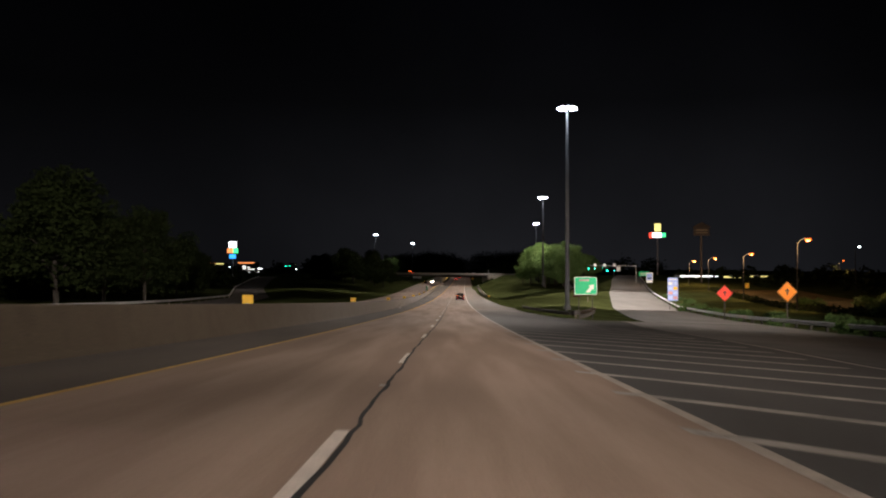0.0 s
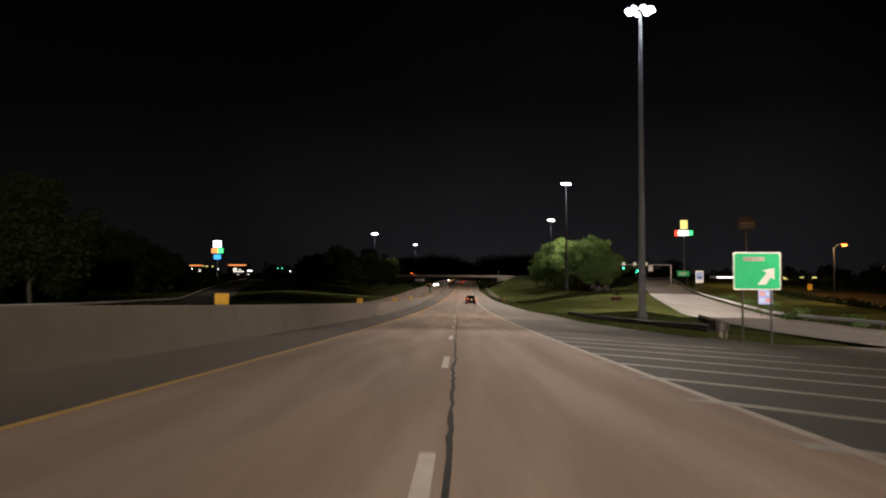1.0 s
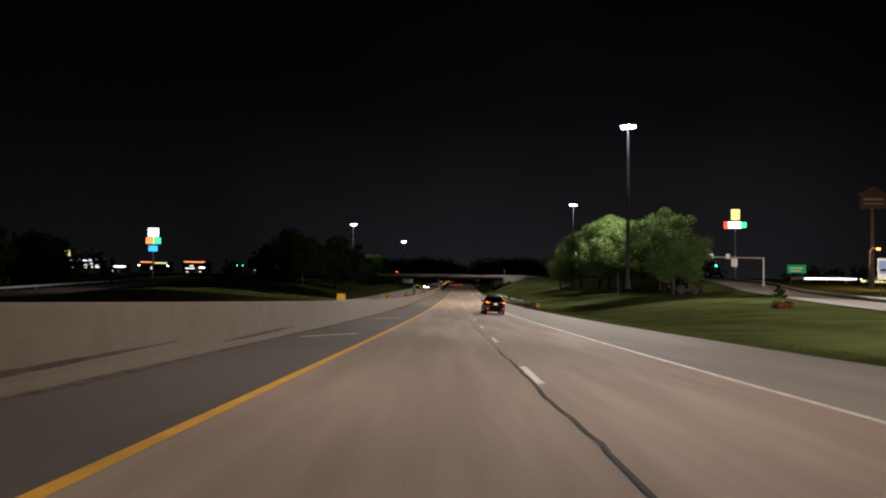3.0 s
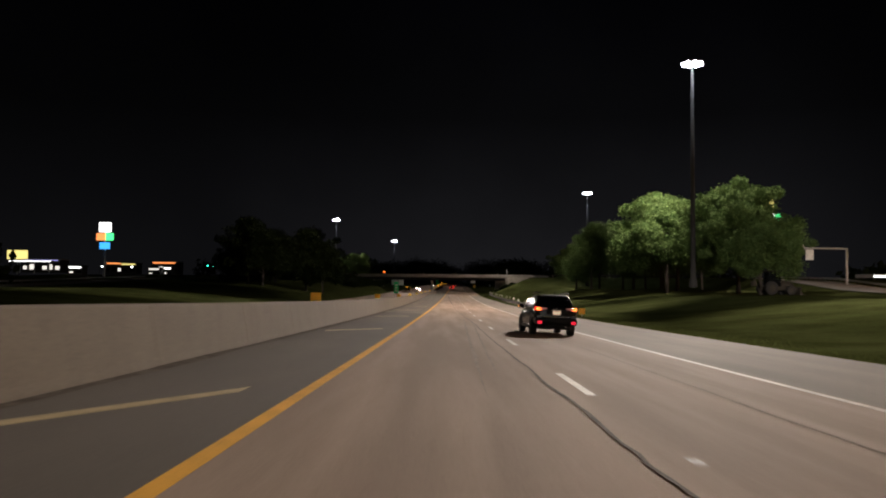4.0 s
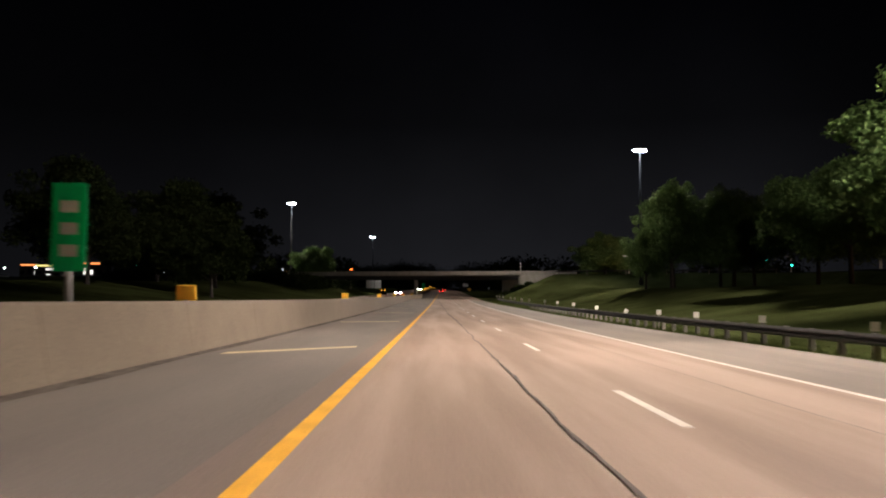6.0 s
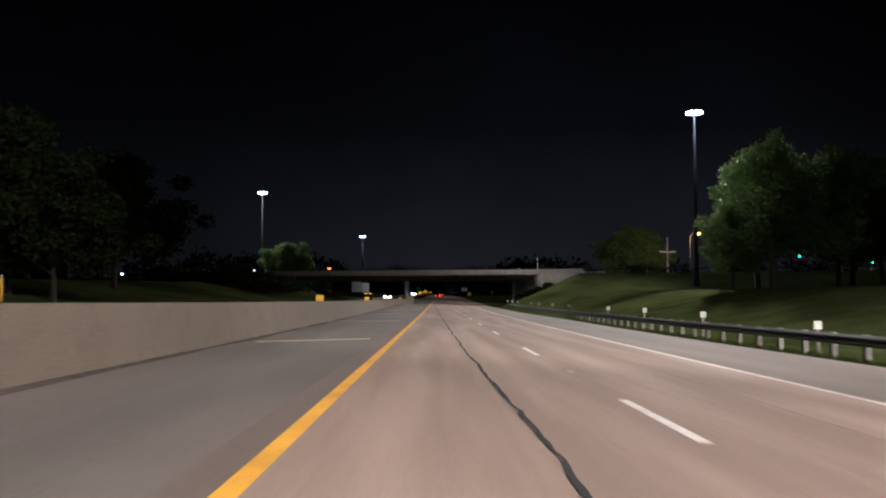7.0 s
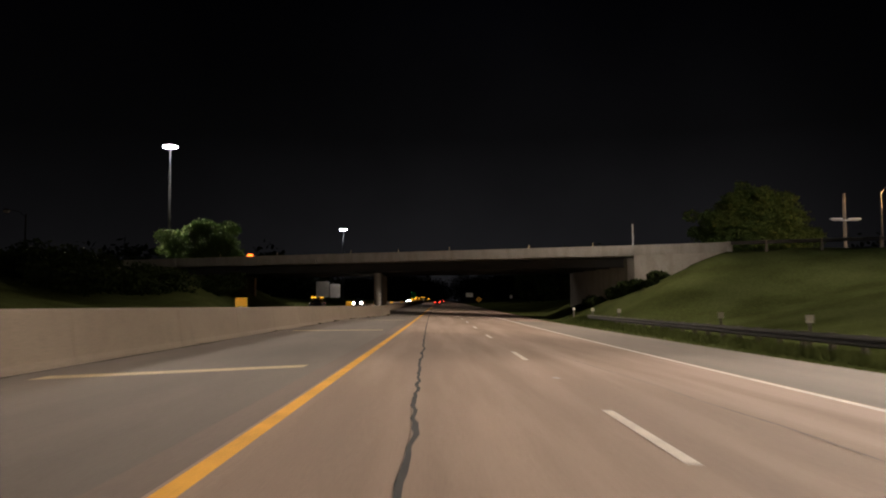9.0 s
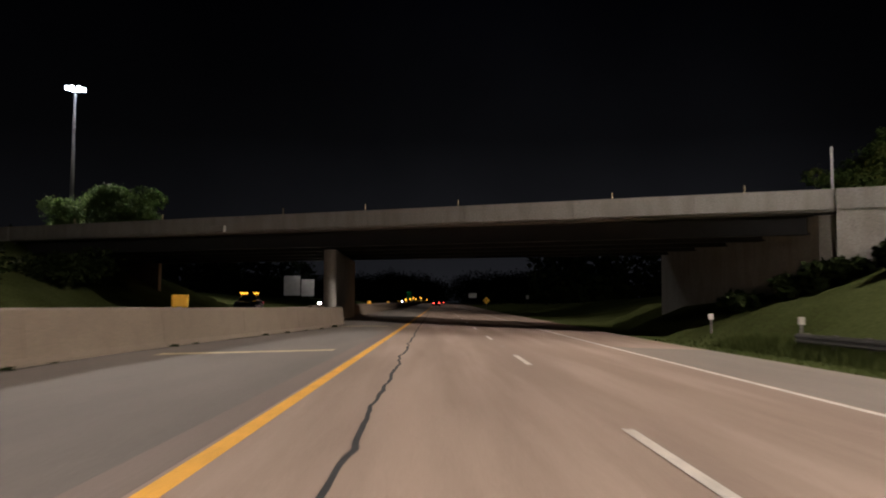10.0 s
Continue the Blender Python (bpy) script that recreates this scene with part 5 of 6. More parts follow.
# ---------------------------------------------------------------- signs
def panel_sign(name, label, u, y, z, w, h, sheet, posts=2, bottom=0.0, category="road sign", turn=0.0, rim=None, corner=0.06):
    """A panel whose lower edge is bottom above its foot, facing the traffic."""
    ob = thing(name, Matrix.Translation(at(u, y, z)) @ Matrix.Rotation(radians(turn), 4, "Z"), label, category)
    s = Shape()
    c = corner
    pts = [(-w / 2 + c, bottom), (w / 2 - c, bottom), (w / 2, bottom + c), (w / 2, bottom + h - c), (w / 2 - c, bottom + h), (-w / 2 + c, bottom + h), (-w / 2, bottom + h - c), (-w / 2, bottom + c)]
    if rim:
        part("border", Shape().prism(pts, -0.03, 0.0), rim, ob)
        k = 0.05
        pts2 = [(x - math.copysign(k, x), zz + (k if zz < bottom + h / 2 else -k)) for x, zz in pts]
        part("panel", Shape().prism(pts2, -0.036, -0.031), sheet, ob)
    else:
        part("panel", Shape().prism(pts, -0.03, 0.0), sheet, ob)
    for k in range(posts):
        x = 0 if posts == 1 else (-0.3 + 0.6 * k / (posts - 1)) * w
        part("post", Shape().box(x - 0.035, x + 0.035, 0.002, 0.07, -0.4, bottom + h * 0.9), POST_DARK, ob)
    return ob


ex = panel_sign("exit_sign", "green exit sign with a white arrow on posts in the gore", 12.5, 71.7, -0.42, 1.95, 1.55, GREEN_SHEET, 2, 2.2, rim=WHITE_SHEET)
part("text_bar", Shape().box(-0.55, 0.30, -0.042, -0.037, 3.38, 3.55), OLD_LINE, ex)
arrow = [(0.02, 2.42), (0.34, 2.42), (0.56, 2.72), (0.70, 2.62), (0.70, 3.10), (0.22, 3.00), (0.38, 2.90)]
part("arrow", Shape().prism(arrow, -0.043, -0.037), WHITE_SHEET, ex, "white arrow pointing up to the right")
bl = panel_sign("service_sign", "tall pale blue services sign with small bars on two posts", 37.9, 140.0, -0.9, 1.75, 3.9, BLUE_SHEET, 2, 1.6)
PALE_RED = material("faded_red_sheet", (0.72, 0.36, 0.34), 0.5, vary=0.15, scale=0.3, fine=12, translucent=0.3)
PALE_BLUE = material("pale_blue_sheet", (0.55, 0.64, 0.88), 0.5, vary=0.15, scale=0.3, fine=12, translucent=0.3)
for k, row in enumerate(((PALE_BLUE, PALE_RED), (PALE_RED, PALE_BLUE), (PALE_BLUE, MARKER), (WHITE_SHEET, PALE_BLUE))):
    for x, m in zip((-0.42, 0.42), row):
        part("logo_plate", Shape().box(x - 0.34, x + 0.34, -0.045, -0.032, 1.85 + 0.80 * k, 2.35 + 0.80 * k, 0.02), m, bl)
part("text_bar", Shape().box(-0.7, 0.7, -0.042, -0.032, 5.08, 5.3), WHITE_SHEET, bl)
panel_sign("panel_sign", "small yellow sign on a post beside the frontage road", 85.5, 241.3, land(85.5, 241.3), 1.2, 1.5, MARKER, 1, 0.8)
sw = panel_sign("service_sign", "small pale white and blue sign beside the ramp", 51.2, 215.0, 2.4, 1.7, 2.6, WHITE_SHEET, 2, 1.6)
part("blue_panel", Shape().box(-0.7, 0.7, -0.045, -0.032, 2.3, 3.9, 0.02), BLUE_SHEET, sw)
part("text_bar", Shape().box(-0.5, 0.5, -0.05, -0.046, 2.6, 2.9), DARK_INK, sw)
gs = panel_sign("guide_sign", "small green guide sign on two posts beside the ramp", 60.6, 264.0, 2.6, 3.4, 1.5, GREEN_SHEET, 2, 3.3)
part("text_bar", Shape().box(-1.2, 1.1, -0.042, -0.032, 4.1, 4.3), WHITE_SHEET, gs)
part("text_bar", Shape().box(-1.2, 0.7, -0.042, -0.032, 3.6, 3.8), WHITE_SHEET, gs)


def diamond(label, u, y, z, size, sheet, centre):
    ob = thing("warning_sign", Matrix.Translation(at(u, y, z)), label, "road sign", "diamond signs")
    r = size * 0.7071
    pts = [(0, centre - r), (r, centre), (0, centre + r), (-r, centre)]
    part("panel", Shape().prism(pts, -0.02, 0), sheet, ob)
    q = r * 0.93
    for (x0, z0), (x1, z1) in zip([(0, -q), (q, 0), (0, q), (-q, 0)], [(q, 0), (0, q), (-q, 0), (0, -q)]):
        part("border_bar", Shape().tube([(x0, -0.022, centre + z0), (x1, -0.022, centre + z1)], 0.014, 4), DARK_INK, ob)
    part("symbol_bar", Shape().box(-0.06, 0.06, -0.026, -0.021, centre - 0.28, centre + 0.30), DARK_INK, ob)
    part("symbol_bar", Shape().box(-0.2, 0.2, -0.026, -0.021, centre + 0.05, centre + 0.15), DARK_INK, ob)
    part("post", Shape().box(-0.04, 0.04, 0.002, 0.07, -0.4, centre + r * 0.7), POST_DARK, ob)
    return ob


diamond("red-orange diamond road works sign behind the ramp guard rail", 29.8, 88.0, -1.0, 1.25, RED_SHEET, 3.0)
diamond("orange diamond road works sign behind the ramp guard rail", 30.6, 73.5, -0.9, 1.30, ORANGE_SHEET, 3.0)
diamond("yellow diamond warning sign beyond the bridge", 8.9, 567.0, -0.3, 1.25, MARKER, 1.9)
panel_sign("signboard", "bare aluminium back of a large road sign", -27.9, 524.0, 0.7, 2.9, 3.5, SIGN_BACK, 2, 1.6)
panel_sign("signboard", "bare aluminium back of a smaller road sign", -25.2, 524.3, 0.7, 2.3, 3.0, SIGN_BACK, 2, 1.5)
panel_sign("guide_sign", "small green sign far down the median", -11.5, 640.0, 0.3, 1.6, 2.4, GREEN_SHEET, 1, 1.6)
panel_sign("panel_sign", "pale sign panel far down the verge", 10.6, 690.0, 0.3, 3.0, 1.8, WHITE_SHEET, 2, 2.2)
panel_sign("panel_sign", "small white sign far down the verge", 15.5, 540.0, 0.4, 0.6, 0.75, WHITE_SHEET, 1, 1.5)


# ---------------------------------------------------------------- lit shop signs, lamps and signals
def glow(name, colour, strength):
    return material(name, colour, 0.4, vary=0, emit=colour, strength=strength)


GLOW_WHITE, GLOW_RED, GLOW_GREEN = glow("lit_white_panel", (1.0, 0.97, 0.92), 3.0), glow("lit_red_panel", (1.0, 0.06, 0.03), 2.4), glow("lit_green_panel", (0.10, 1.0, 0.30), 1.6)
GLOW_BLUE, GLOW_YELLOW, GLOW_ORANGE = glow("lit_blue_panel", (0.06, 0.40, 1.0), 1.6), glow("lit_yellow_panel", (1.0, 0.82, 0.25), 1.2), glow("lit_orange_panel", (1.0, 0.30, 0.08), 1.6)
SIG_GREEN = glow("lit_green_signal", (0.05, 1.0, 0.55), 9.0)
GLOW_WINDOW = glow("lit_shop_window", (1.0, 0.92, 0.80), 1.1)


def pylon(label, u, y, z, top, panels, pole=0.35):
    ob = thing("pylon_sign", Matrix.Translation(at(u, y, z)), label, "shop sign")
    part("pole", Shape().tube([(0, 0.3, -0.5), (0, 0.3, top)], [pole, pole * 0.7], 12), GALV, ob)
    for x0, x1, z0, z1, mat in panels:
        part("sign_box", Shape().box(x0, x1, -0.3, 0.25, z0, z1, 0.08), mat, ob)
    return ob


pylon("tall lit pylon sign with white, red, green and blue boxes", -114.6, 420.0, 4.0, 15.5,
      [(-1.9, 1.9, 15.2, 18.3, GLOW_WHITE), (-2.7, 0.2, 12.5, 14.8, GLOW_ORANGE), (0.25, 2.7, 12.5, 14.8, GLOW_GREEN), (-1.6, 1.6, 9.7, 11.8, GLOW_BLUE)])
pylon("tall lit pylon sign with yellow, red and green boxes", 101.8, 421.0, 3.0, 26.0,
      [(-1.6, 1.6, 25.0, 29.0, GLOW_YELLOW), (-4.2, -2.75, 21.7, 24.3, GLOW_RED), (-2.7, 1.9, 21.9, 24.3, GLOW_WHITE), (1.95, 4.0, 22.1, 24.2, GLOW_GREEN)])
hs = thing("house_shaped_sign", Matrix.Translation(at(85.0, 285.0, 2.5)), "unlit house-shaped board on a tall pole", "shop sign")
part("pole", Shape().tube([(0, 0.3, -0.5), (0, 0.3, 18)], [0.40, 0.3], 12), POST_DARK, hs)
part("board", Shape().prism([(-2.7, 17.4), (2.7, 17.4), (2.7, 20.2), (3.1, 20.3), (0, 21.9), (-3.1, 20.3), (-2.7, 20.2)], -0.3, 0.3), DULL, hs)
part("board_trim", Shape().tube([(-3.1, -0.32, 20.3), (0, -0.32, 21.9), (3.1, -0.32, 20.3)], 0.14, 6), POST_DARK, hs)
for z in (18.2, 19.1):
    part("text_bar", Shape().box(-2.0, 2.0, -0.33, -0.302, z, z + 0.45), POST_PALE, hs)


def street_lamp(label, u, y, z, height, lens, reach=1.8, turn=0.0):
    ob = thing("street_lamp", Matrix.Translation(at(u, y, z)) @ Matrix.Rotation(radians(turn), 4, "Z"), label, "street lamp", "street lamps")
    part("pole", Shape().tube([(0, 0, -0.5), (0, 0, height * 0.6), (0, 0, height - 0.6)], [0.13, 0.11, 0.09], 10), POLE_M, ob)
    part("arm", Shape().tube([(0, 0, height - 1.0), (reach * 0.4, 0, height - 0.2), (reach, 0, height)], 0.04, 6), POLE_M, ob)
    h = part("lamp_head", Shape().face_ring([super_ring(reach + 0.25, 0, 0.42 * k, 0.18 * k, height + z2, 14, 0.6) for z2, k in ((-0.06, 1), (0.06, 1), (0.14, 0.6))]), POLE_M, ob)
    part("lens", Shape().face_ring([super_ring(reach + 0.25, 0, 0.40 * k, 0.26 * k, height + z2, 14, 0.7) for z2, k in ((-0.42, 0.55), (-0.26, 1.0), (-0.06, 1.05))]), lens, h)
    return ob


COOL_LENS = material("lit_cool_lens", (0.9, 0.9, 0.9), 0.3, vary=0, emit=(0.9, 1.0, 0.92), strength=10)
DEAD_LENS = material("unlit_lamp_lens", (0.55, 0.56, 0.58), 0.25, vary=0)
for u, y, top in ((78.1, 269.3, 11.0), (71.6, 226.2, 10.9), (63.1, 173.7, 10.2), (54.8, 126.0, 10.4), (178.0, 382.0, 13.0)):
    zb = land(u - 1.75, y)
    street_lamp("timber-poled street lamp with an amber sodium light", u - 1.75, y, zb, top - zb, AMBER_LENS, 1.5, 0)
    la = bpy.data.lights.new("sodium_light", "POINT")
    la.energy, la.color, la.shadow_soft_size = 5200.0, (1.0, 0.56, 0.26), 0.3
    new("sodium_light", la).location = at(u + 0.1, y, top - 0.75)
street_lamp("timber-poled amber street lamp beside the crossing road", 49.5, 433.5, 5.5, 9.2, AMBER_LENS, 1.6)
la = bpy.data.lights.new("sodium_light", "POINT")
la.energy, la.color, la.shadow_soft_size = 3600.0, (1.0, 0.50, 0.22), 0.3
new("sodium_light", la).location = at(51.2, 432.9, 14.0)
street_lamp("tall pole with a cool lit floodlight", 122.0, 252.0, land(122, 252), 13.5, COOL_LENS, 1.0)
street_lamp("grey lamp post with a curved arm near the bridge", -55.0, 446.0, 5.2, 8.2, DEAD_LENS, 2.2, 180)
cr = thing("twin_arm_lamp", Matrix.Translation(at(44.4, 432.0, 5.6)), "weathered lamp pole with two flat floodlights on a crossarm", "street lamp")
part("pole", Shape().tube([(0, 0, -0.5), (0, 0, 8.0)], [0.20, 0.15], 10), POST_WOOD, cr)
part("crossarm", Shape().box(-1.5, 1.5, -0.24, -0.1, 4.85, 4.98), GALV, cr)
for sx in (-1, 1):
    part("floodlight", Shape().box(min(sx * 0.4, sx * 1.75), max(sx * 0.4, sx * 1.75), -0.42, 0.05, 4.98, 5.14, 0.04), SIGN_BACK, cr)


def signal_head(parent, x, y, z, lit):
    h = part("signal_head", Shape().box(x - 0.24, x + 0.24, y - 0.12, y + 0.12, z - 0.66, z + 0.66, 0.04), DARK_INK, parent)
    for k, m in ((0.42, DARK_INK), (0.0, DARK_INK), (-0.42, lit)):
        part("signal_lens", Shape().tube([(x, y - 0.125, z + k), (x, y - 0.15, z + k)], 0.19, 12), m, h)


ga = thing("signal_gantry", Matrix.Translation(at(62.7, 286.0, land(62.7, 286.0))), "grey mast arm with green traffic signals and small white signs", "traffic signal")
part("pole", Shape().tube([(0, 0, -0.5), (0, 0, 6.1)], [0.20, 0.16], 12), GALV, ga)
part("arm", Shape().tube([(0.1, 0, 5.95), (-16.6, 0.2, 6.15)], [0.15, 0.07], 10), GALV, ga)
for x in (-14.1, -10.9, -7.45):
    part("sign_plate", Shape().box(x - 0.42, x + 0.42, -0.26, -0.20, 5.75, 6.75, 0.04), WHITE_SHEET, ga)
for x, lit in ((-16.3, SIG_GREEN), (-14.25, SIG_GREEN), (-9.9, SIG_GREEN)):
    signal_head(ga, x, -0.05, 5.45 if x < -12 else 4.7, lit)
part("lane_sign", Shape().box(-6.7, -5.4, -0.05, 0.02, 4.1, 5.8, 0.05), SIGN_BACK, ga)
ts = thing("traffic_signal", Matrix.Translation(at(72.5, 418.0, 3.4)), "mast arm with lit green signals over the far junction", "traffic signal")
part("pole", Shape().tube([(6.5, 0, -0.5), (6.5, 0, 6.9)], [0.17, 0.13], 10), GALV, ts)
part("arm", Shape().tube([(6.5, 0, 6.6), (-9, 0, 6.7)], [0.11, 0.06], 8), GALV, ts)
for x in (-7.2, -3.3, 0.6):
    signal_head(ts, x, -0.05, 6.2, SIG_GREEN)
signal_head(ts, 6.5, -0.3, 5.0, SIG_GREEN)
ts3 = thing("traffic_signal", Matrix.Translation(at(66.5, 432.0, land(66.5, 432.0))), "mast arm with yellow-cased signals seen from behind", "traffic signal")
_h = 11.6 - land(66.5, 432.0)
part("pole", Shape().tube([(0, 0, -0.5), (0, 0, _h + 0.2)], [0.18, 0.13], 10), POST_DARK, ts3)
part("arm", Shape().tube([(0, 0, _h), (-12.6, 0, _h + 0.05)], [0.11, 0.05], 8), POST_DARK, ts3)
for x in (-7.5, -6.2):
    hd = part("signal_head", Shape().box(x - 0.2, x + 0.2, -0.15, 0.15, _h - 0.85, _h + 0.25, 0.05), MARKER, ts3, "yellow signal casing")
    for k in (0.0, -0.33, -0.66):
        part("visor", Shape().tube([(x, 0.15, _h + k), (x, 0.38, _h + k)], 0.14, 10), DARK_INK, hd)
ts2 = thing("traffic_signal", Matrix.Translation(at(-100.0, 500.0, 4.6)), "far traffic signal with lit green lamps", "traffic signal")
part("pole", Shape().tube([(2.5, 0, -0.5), (2.5, 0, 6.6)], [0.17, 0.13], 10), GALV, ts2)
part("arm", Shape().tube([(2.5, 0, 6.2), (-6, 0, 6.3)], [0.11, 0.06], 8), GALV, ts2)
for x in (-5.0, -2.4):
    signal_head(ts2, x, -0.05, 5.6, SIG_GREEN)


def shop(label, u, y, z, w, h, d, band, wall, lit="1011"):
    """A low shop facing the motorway: a thin lit fascia over windows, some of them lit."""
    ob = thing("shop_building", Matrix.Translation(at(u, y, z)), label, "building", "far shops")
    part("wall", Shape().box(-w / 2, w / 2, 0, d, -0.5, h), DARK_WALL, ob)
    part("roof", Shape().box(-w / 2 - 0.3, w / 2 + 0.3, -0.3, d + 0.3, h, h + 0.35, 0.05), wall, ob)
    part("fascia", Shape().prism([(-w * 0.42, h - 0.75), (w * 0.36, h - 0.75), (w * 0.44, h - 0.35), (w * 0.40, h - 0.12), (-w * 0.46, h - 0.12), (-w * 0.48, h - 0.35)], -0.12, -0.01), band, ob)
    n = max(2, int(w / 3))
    for k in range(n):
        x = -w / 2 + w * (k + 0.5) / n
        part("window", Shape().box(x - w / n * 0.34, x + w / n * (0.20 + 0.12 * (k % 2)), -0.06, -0.01, 1.0, 1.0 + (h - 2.6) * (0.55 + 0.25 * (k % 3 == 1))), GLOW_WINDOW if lit[k % len(lit)] == "1" else CAR_GLASS, ob)
    return ob


DARK_WALL = material("unlit_rendered_wall", (0.05, 0.047, 0.043), 0.9, vary=0.25, scale=1.5, fine=8)


def canopy(label, u, y, z, w, d, mat):
    ob = thing("fuel_canopy", Matrix.Translation(at(u, y, z)), label, "canopy", "far canopies")
    part("canopy_roof", Shape().box(-w / 2, w / 2, 0, d, 4.7, 5.5, 0.06), SIGN_BACK, ob)
    part("lit_band", Shape().box(-w / 2, w / 2, -0.06, -0.004, 4.85, 5.2), mat, ob)
    for x in (-w * 0.35, 0, w * 0.35):
        part("column", Shape().box(x - 0.2, x + 0.2, d / 2 - 0.2, d / 2 + 0.2, -0.5, 4.7), SIGN_BACK, ob)
    return ob


shop("low shop with a glowing orange fascia and bright windows", -146.0, 565.0, 6.4, 13.0, 5.9, 9, GLOW_ORANGE, SIGN_BACK, "0110")
shop("low restaurant with a thin glowing orange fascia", -180.0, 590.0, 6.6, 12.0, 5.6, 8, GLOW_ORANGE, DULL, "0010")
shop("low restaurant with a dim yellow fascia and dark windows", -168.0, 575.0, 6.6, 8.0, 5.0, 8, GLOW_YELLOW, DULL, "0001")
shop("wide shop with a violet lit fascia far across the fields", -205.0, 560.0, 7.0, 19.0, 5.8, 9, glow("lit_violet_panel", (0.45, 0.42, 1.0), 1.6), SIGN_BACK, "110111")
shop("low dark shop with a dim fascia behind the filling station", 118.0, 350.0, 1.5, 14.0, 4.4, 8, GLOW_YELLOW, DULL)
canopy("lit white filling station canopy beyond the ramp", 97.0, 330.0, 0.8, 15.0, 8, GLOW_WHITE)
canopy("lit yellow and white filling station canopy beyond the ramp", 118.0, 330.0, 0.8, 13.0, 8, GLOW_YELLOW)
canopy("lit white filling station canopy far across the fields", -203.0, 545.0, 6.8, 20.0, 9, GLOW_WHITE)
van = plain_car("dark works car with lit amber chevron lamps beyond the bridge", PAINT, None, None)
van.matrix_basis = Matrix.Translation(at(-17.6, 448.0, 0.45)) @ Matrix.Rotation(math.pi, 4, "Z")
for x in (-0.62, -0.40, 0.30, 0.52, 0.72):
    part("chevron_lamp", Shape().prism([(x - 0.11, 1.58), (x, 1.46), (x + 0.11, 1.58), (x + 0.11, 1.66), (x, 1.54), (x - 0.11, 1.66)], 1.6, 1.72), YELLOW_LENS, van, "lit amber chevron lamp")
part("lamp_rack", Shape().box(-0.75, 0.85, 1.60, 1.74, 1.40, 1.455, 0.01), DARK_INK, van)
# added amber beacons far down the median, for works lamps and markers shining back headlights
bc = thing("works_beacon", Matrix.Translation(deck(-9.3, 560, 0.9)), "small glowing amber post standing for far shining markers and lamps", "road beacon", "works beacons")
part("post", Shape().tube([(0, 0, -1.0), (0, 0, 0.35)], 0.05, 8), GALV, bc)
part("lamp", Shape().face_ring([super_ring(0, 0, 0.17 * k, 0.10 * k, z, 12, 0.7) for z, k in ((0.30, 0.7), (0.36, 1.0), (0.62, 1.0), (0.70, 0.6))]), YELLOW_LENS, bc)
for u, y, z in ((-9.6, 596, 1.0), (-9.4, 640, 1.1), (-11.5, 672, 1.2), (-9.0, 700, 1.5), (-12.6, 716, 1.7), (-7.2, 720, 1.1), (-10.6, 742, 2.0), (-14.8, 760, 1.6)):
    copy_thing(bc, Matrix.Translation(deck(u, y, z)))
tk = plain_car("dark works car with a lit amber beacon on the bridge road", PAINT, None, FAR_TAIL)
tk.matrix_basis = BM @ Matrix.Translation((-31.5, 9.5, along(-31.5, 5.70))) @ Matrix.Rotation(radians(90), 4, "Z")
part("amber_beacon", Shape().box(-0.35, 0.35, 1.5, 1.9, 1.41, 1.72, 0.05), AMBER_LENS, tk, "lit amber beacon")



MACHINE_DARK = material("dark_machine_paint", (0.030, 0.025, 0.018), 0.8, vary=0.3, scale=0.6, fine=12)


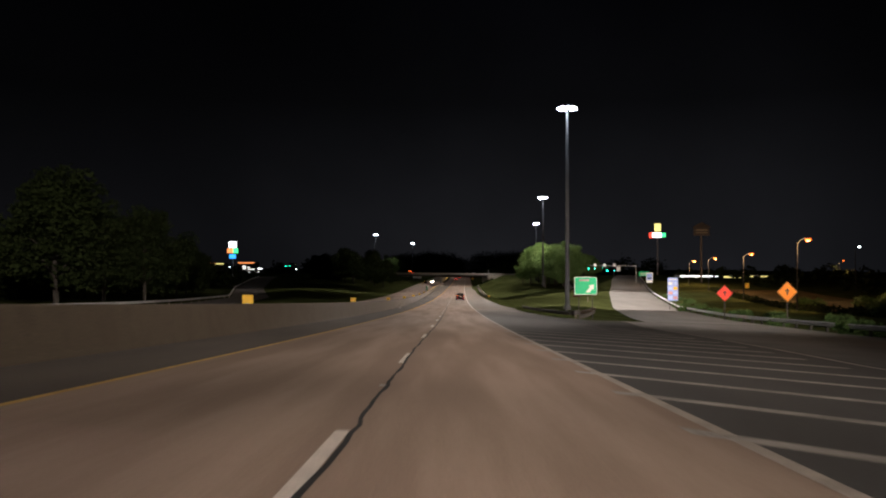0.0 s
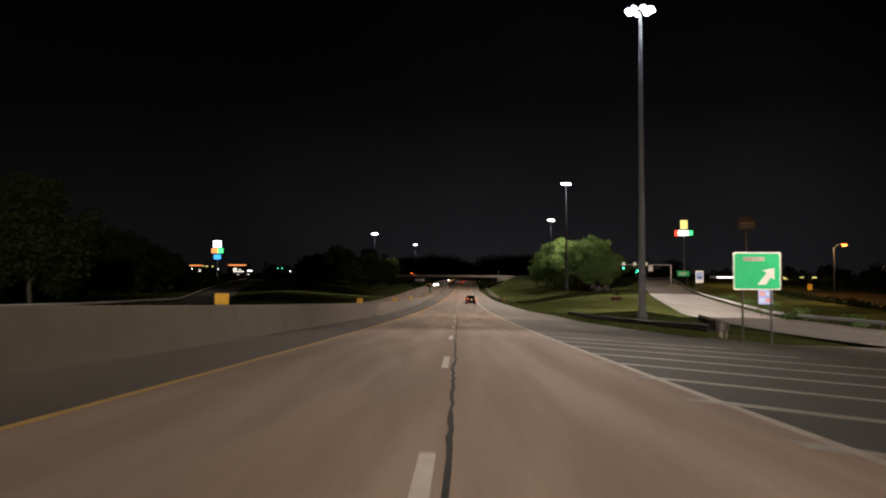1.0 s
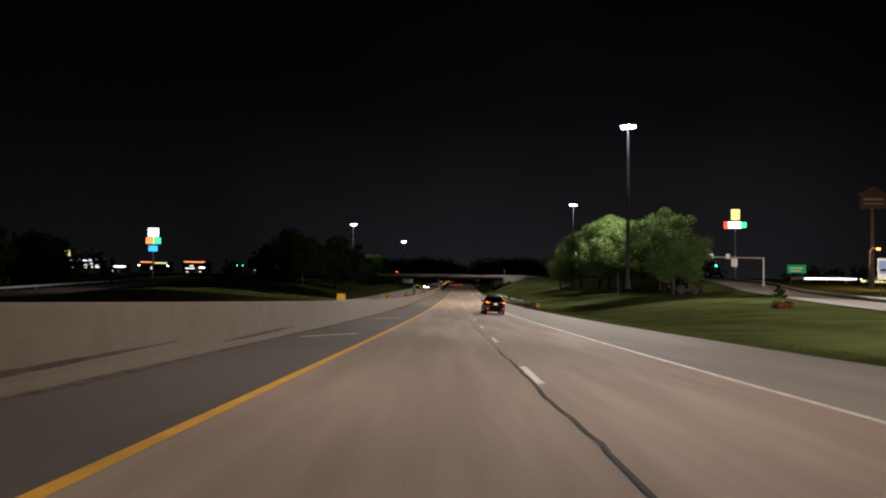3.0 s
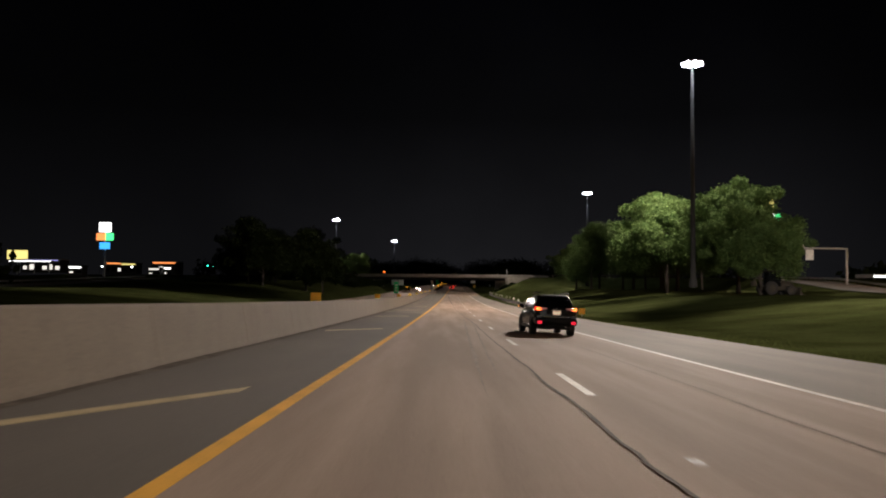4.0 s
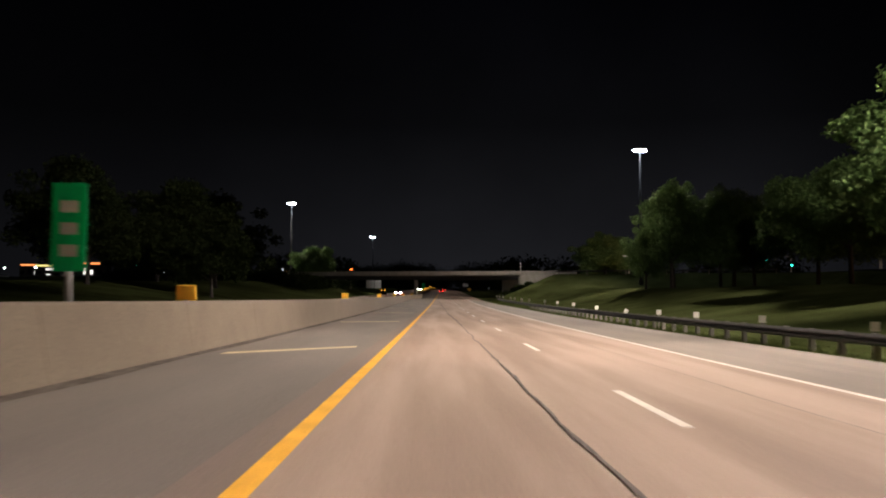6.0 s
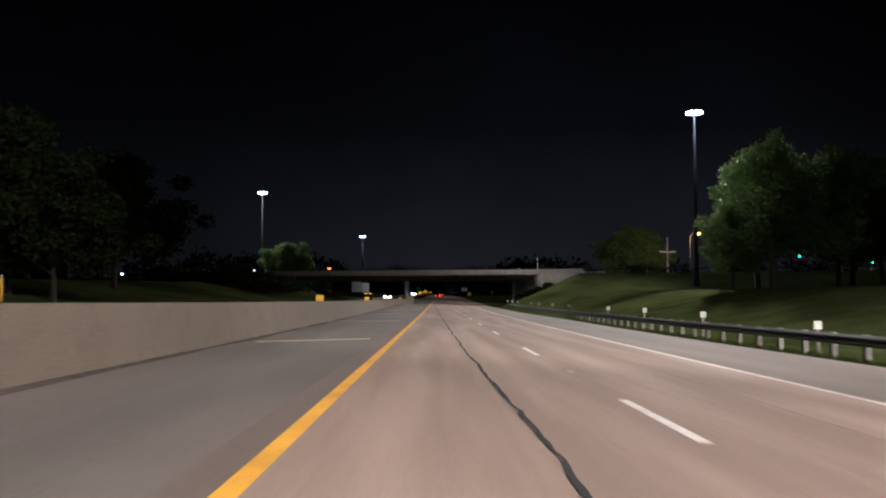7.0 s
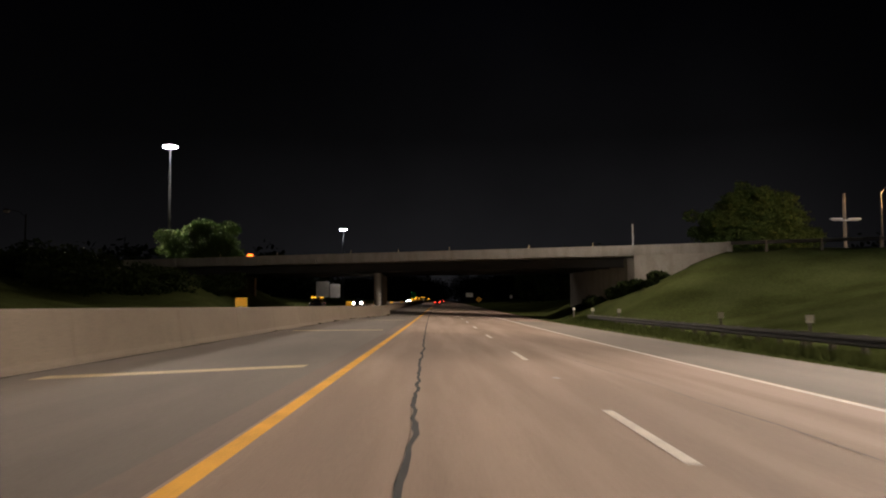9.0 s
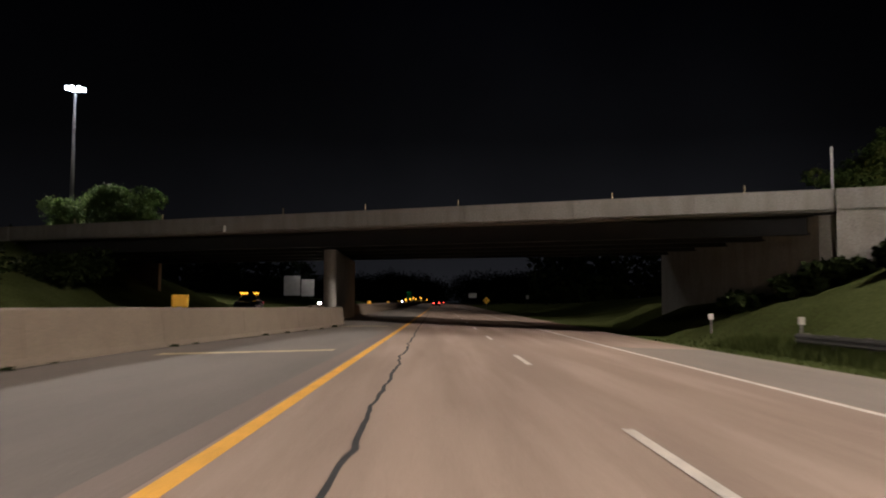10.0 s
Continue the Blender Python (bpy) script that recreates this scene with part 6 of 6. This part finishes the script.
def loader(label, u, y, turn):
    """A parked digger: x forward, z up from the grass."""
    ob = thing("wheel_loader", Matrix.Translation(at(u, y, land(u, y))) @ Matrix.Rotation(radians(turn), 4, "Z"), label, "digger")
    part("chassis", Shape().box(-1.9, 1.3, -0.55, 0.55, 0.55, 1.05, 0.08), MACHINE_DARK, ob)
    part("bonnet", Shape().face_ring([[(x, w, z) for w, z in ((-0.5, 1.0), (0.5, 1.0), (0.48, h), (-0.48, h))] for x, h in ((0.2, 1.75), (1.2, 1.65), (1.55, 1.35))]), MACHINE_DARK, ob)
    part("cab", Shape().face_ring([super_ring(-0.6, 0, 0.85 * k, 0.62 * k, z, 16, 0.3) for z, k in ((1.0, 1.0), (1.9, 1.0), (2.65, 0.9))]), CAR_GLASS, ob, "dark glazed cab")
    part("cab_roof", Shape().box(-1.5, 0.3, -0.68, 0.68, 2.65, 2.80, 0.06), MACHINE_DARK, ob)
    for sy in (-1, 1):
        for x, r in ((-1.25, 0.78), (1.15, 0.55)):
            wh = part("wheel", Shape().tube([(x, sy * 0.58, r), (x, sy * 0.64, r), (x, sy * 0.98, r), (x, sy * 1.04, r)], [r * 0.85, r, r, r * 0.85], 20), RUBBER, ob)
            part("rim", Shape().tube([(x, sy * 1.03, r), (x, sy * 1.06, r)], r * 0.5, 14), MACHINE_DARK, wh)
        part("lift_arm", Shape().tube([(0.0, sy * 0.62, 1.5), (1.4, sy * 0.62, 1.35), (2.2, sy * 0.62, 0.5)], 0.09, 6), MACHINE_DARK, ob)
    part("bucket", Shape().face_ring([[(x, w, z) for x, z in ((2.15, 0.08), (2.95, 0.05), (2.5, 0.2), (2.3, 0.55), (2.45, 0.95), (2.2, 0.9))] for w in (-1.1, 1.1)]), MACHINE_DARK, ob)
    part("boom", Shape().tube([(-1.9, 0, 0.8), (-2.5, 0, 2.5), (-2.2, 0, 3.2)], [0.16, 0.14, 0.1], 8), MACHINE_DARK, ob)
    part("dipper", Shape().tube([(-2.2, 0, 3.15), (-2.9, 0, 1.6)], [0.11, 0.09], 8), MACHINE_DARK, ob)
    part("hoe_bucket", Shape().box(-3.2, -2.7, -0.3, 0.3, 1.0, 1.6, 0.08), MACHINE_DARK, ob)
    return ob


loader("dark brown backhoe loader parked on the grass beside the ramp", 35.5, 246.0, 12)

# far lights across the fields; the small shops stand in for unresolved bright spots
for u, y, w, h, band in ((-151.5, 480.0, 5.5, 3.6, GLOW_WHITE), (-121.0, 482.0, 4.6, 3.2, GLOW_WINDOW), (-117.0, 486.0, 3.0, 3.6, GLOW_WHITE), (-163.0, 505.0, 6.0, 4.0, GLOW_WINDOW)):
    shop("low block with lit windows standing in for a bright spot across the fields", u, y, 5.2, w, h, 5, band, DULL, "10")
pylon("yellow lit box sign on a pole across the fields", -217.0, 560.0, 6.0, 7.0, [(-5.0, 5.0, 7.0, 11.4, GLOW_YELLOW)])
for u, y, z in ((-108.0, 540.0, 8.2), (-146.0, 520.0, 9.5), (-95.0, 560.0, 8.0), (-170.0, 545.0, 9.8), (-60.0, 520.0, 9.0), (-82.0, 585.0, 10.0)):
    street_lamp("far street lamp with a cool white lens", u, y, land(u, y), z - land(u, y), COOL_LENS, 1.0)
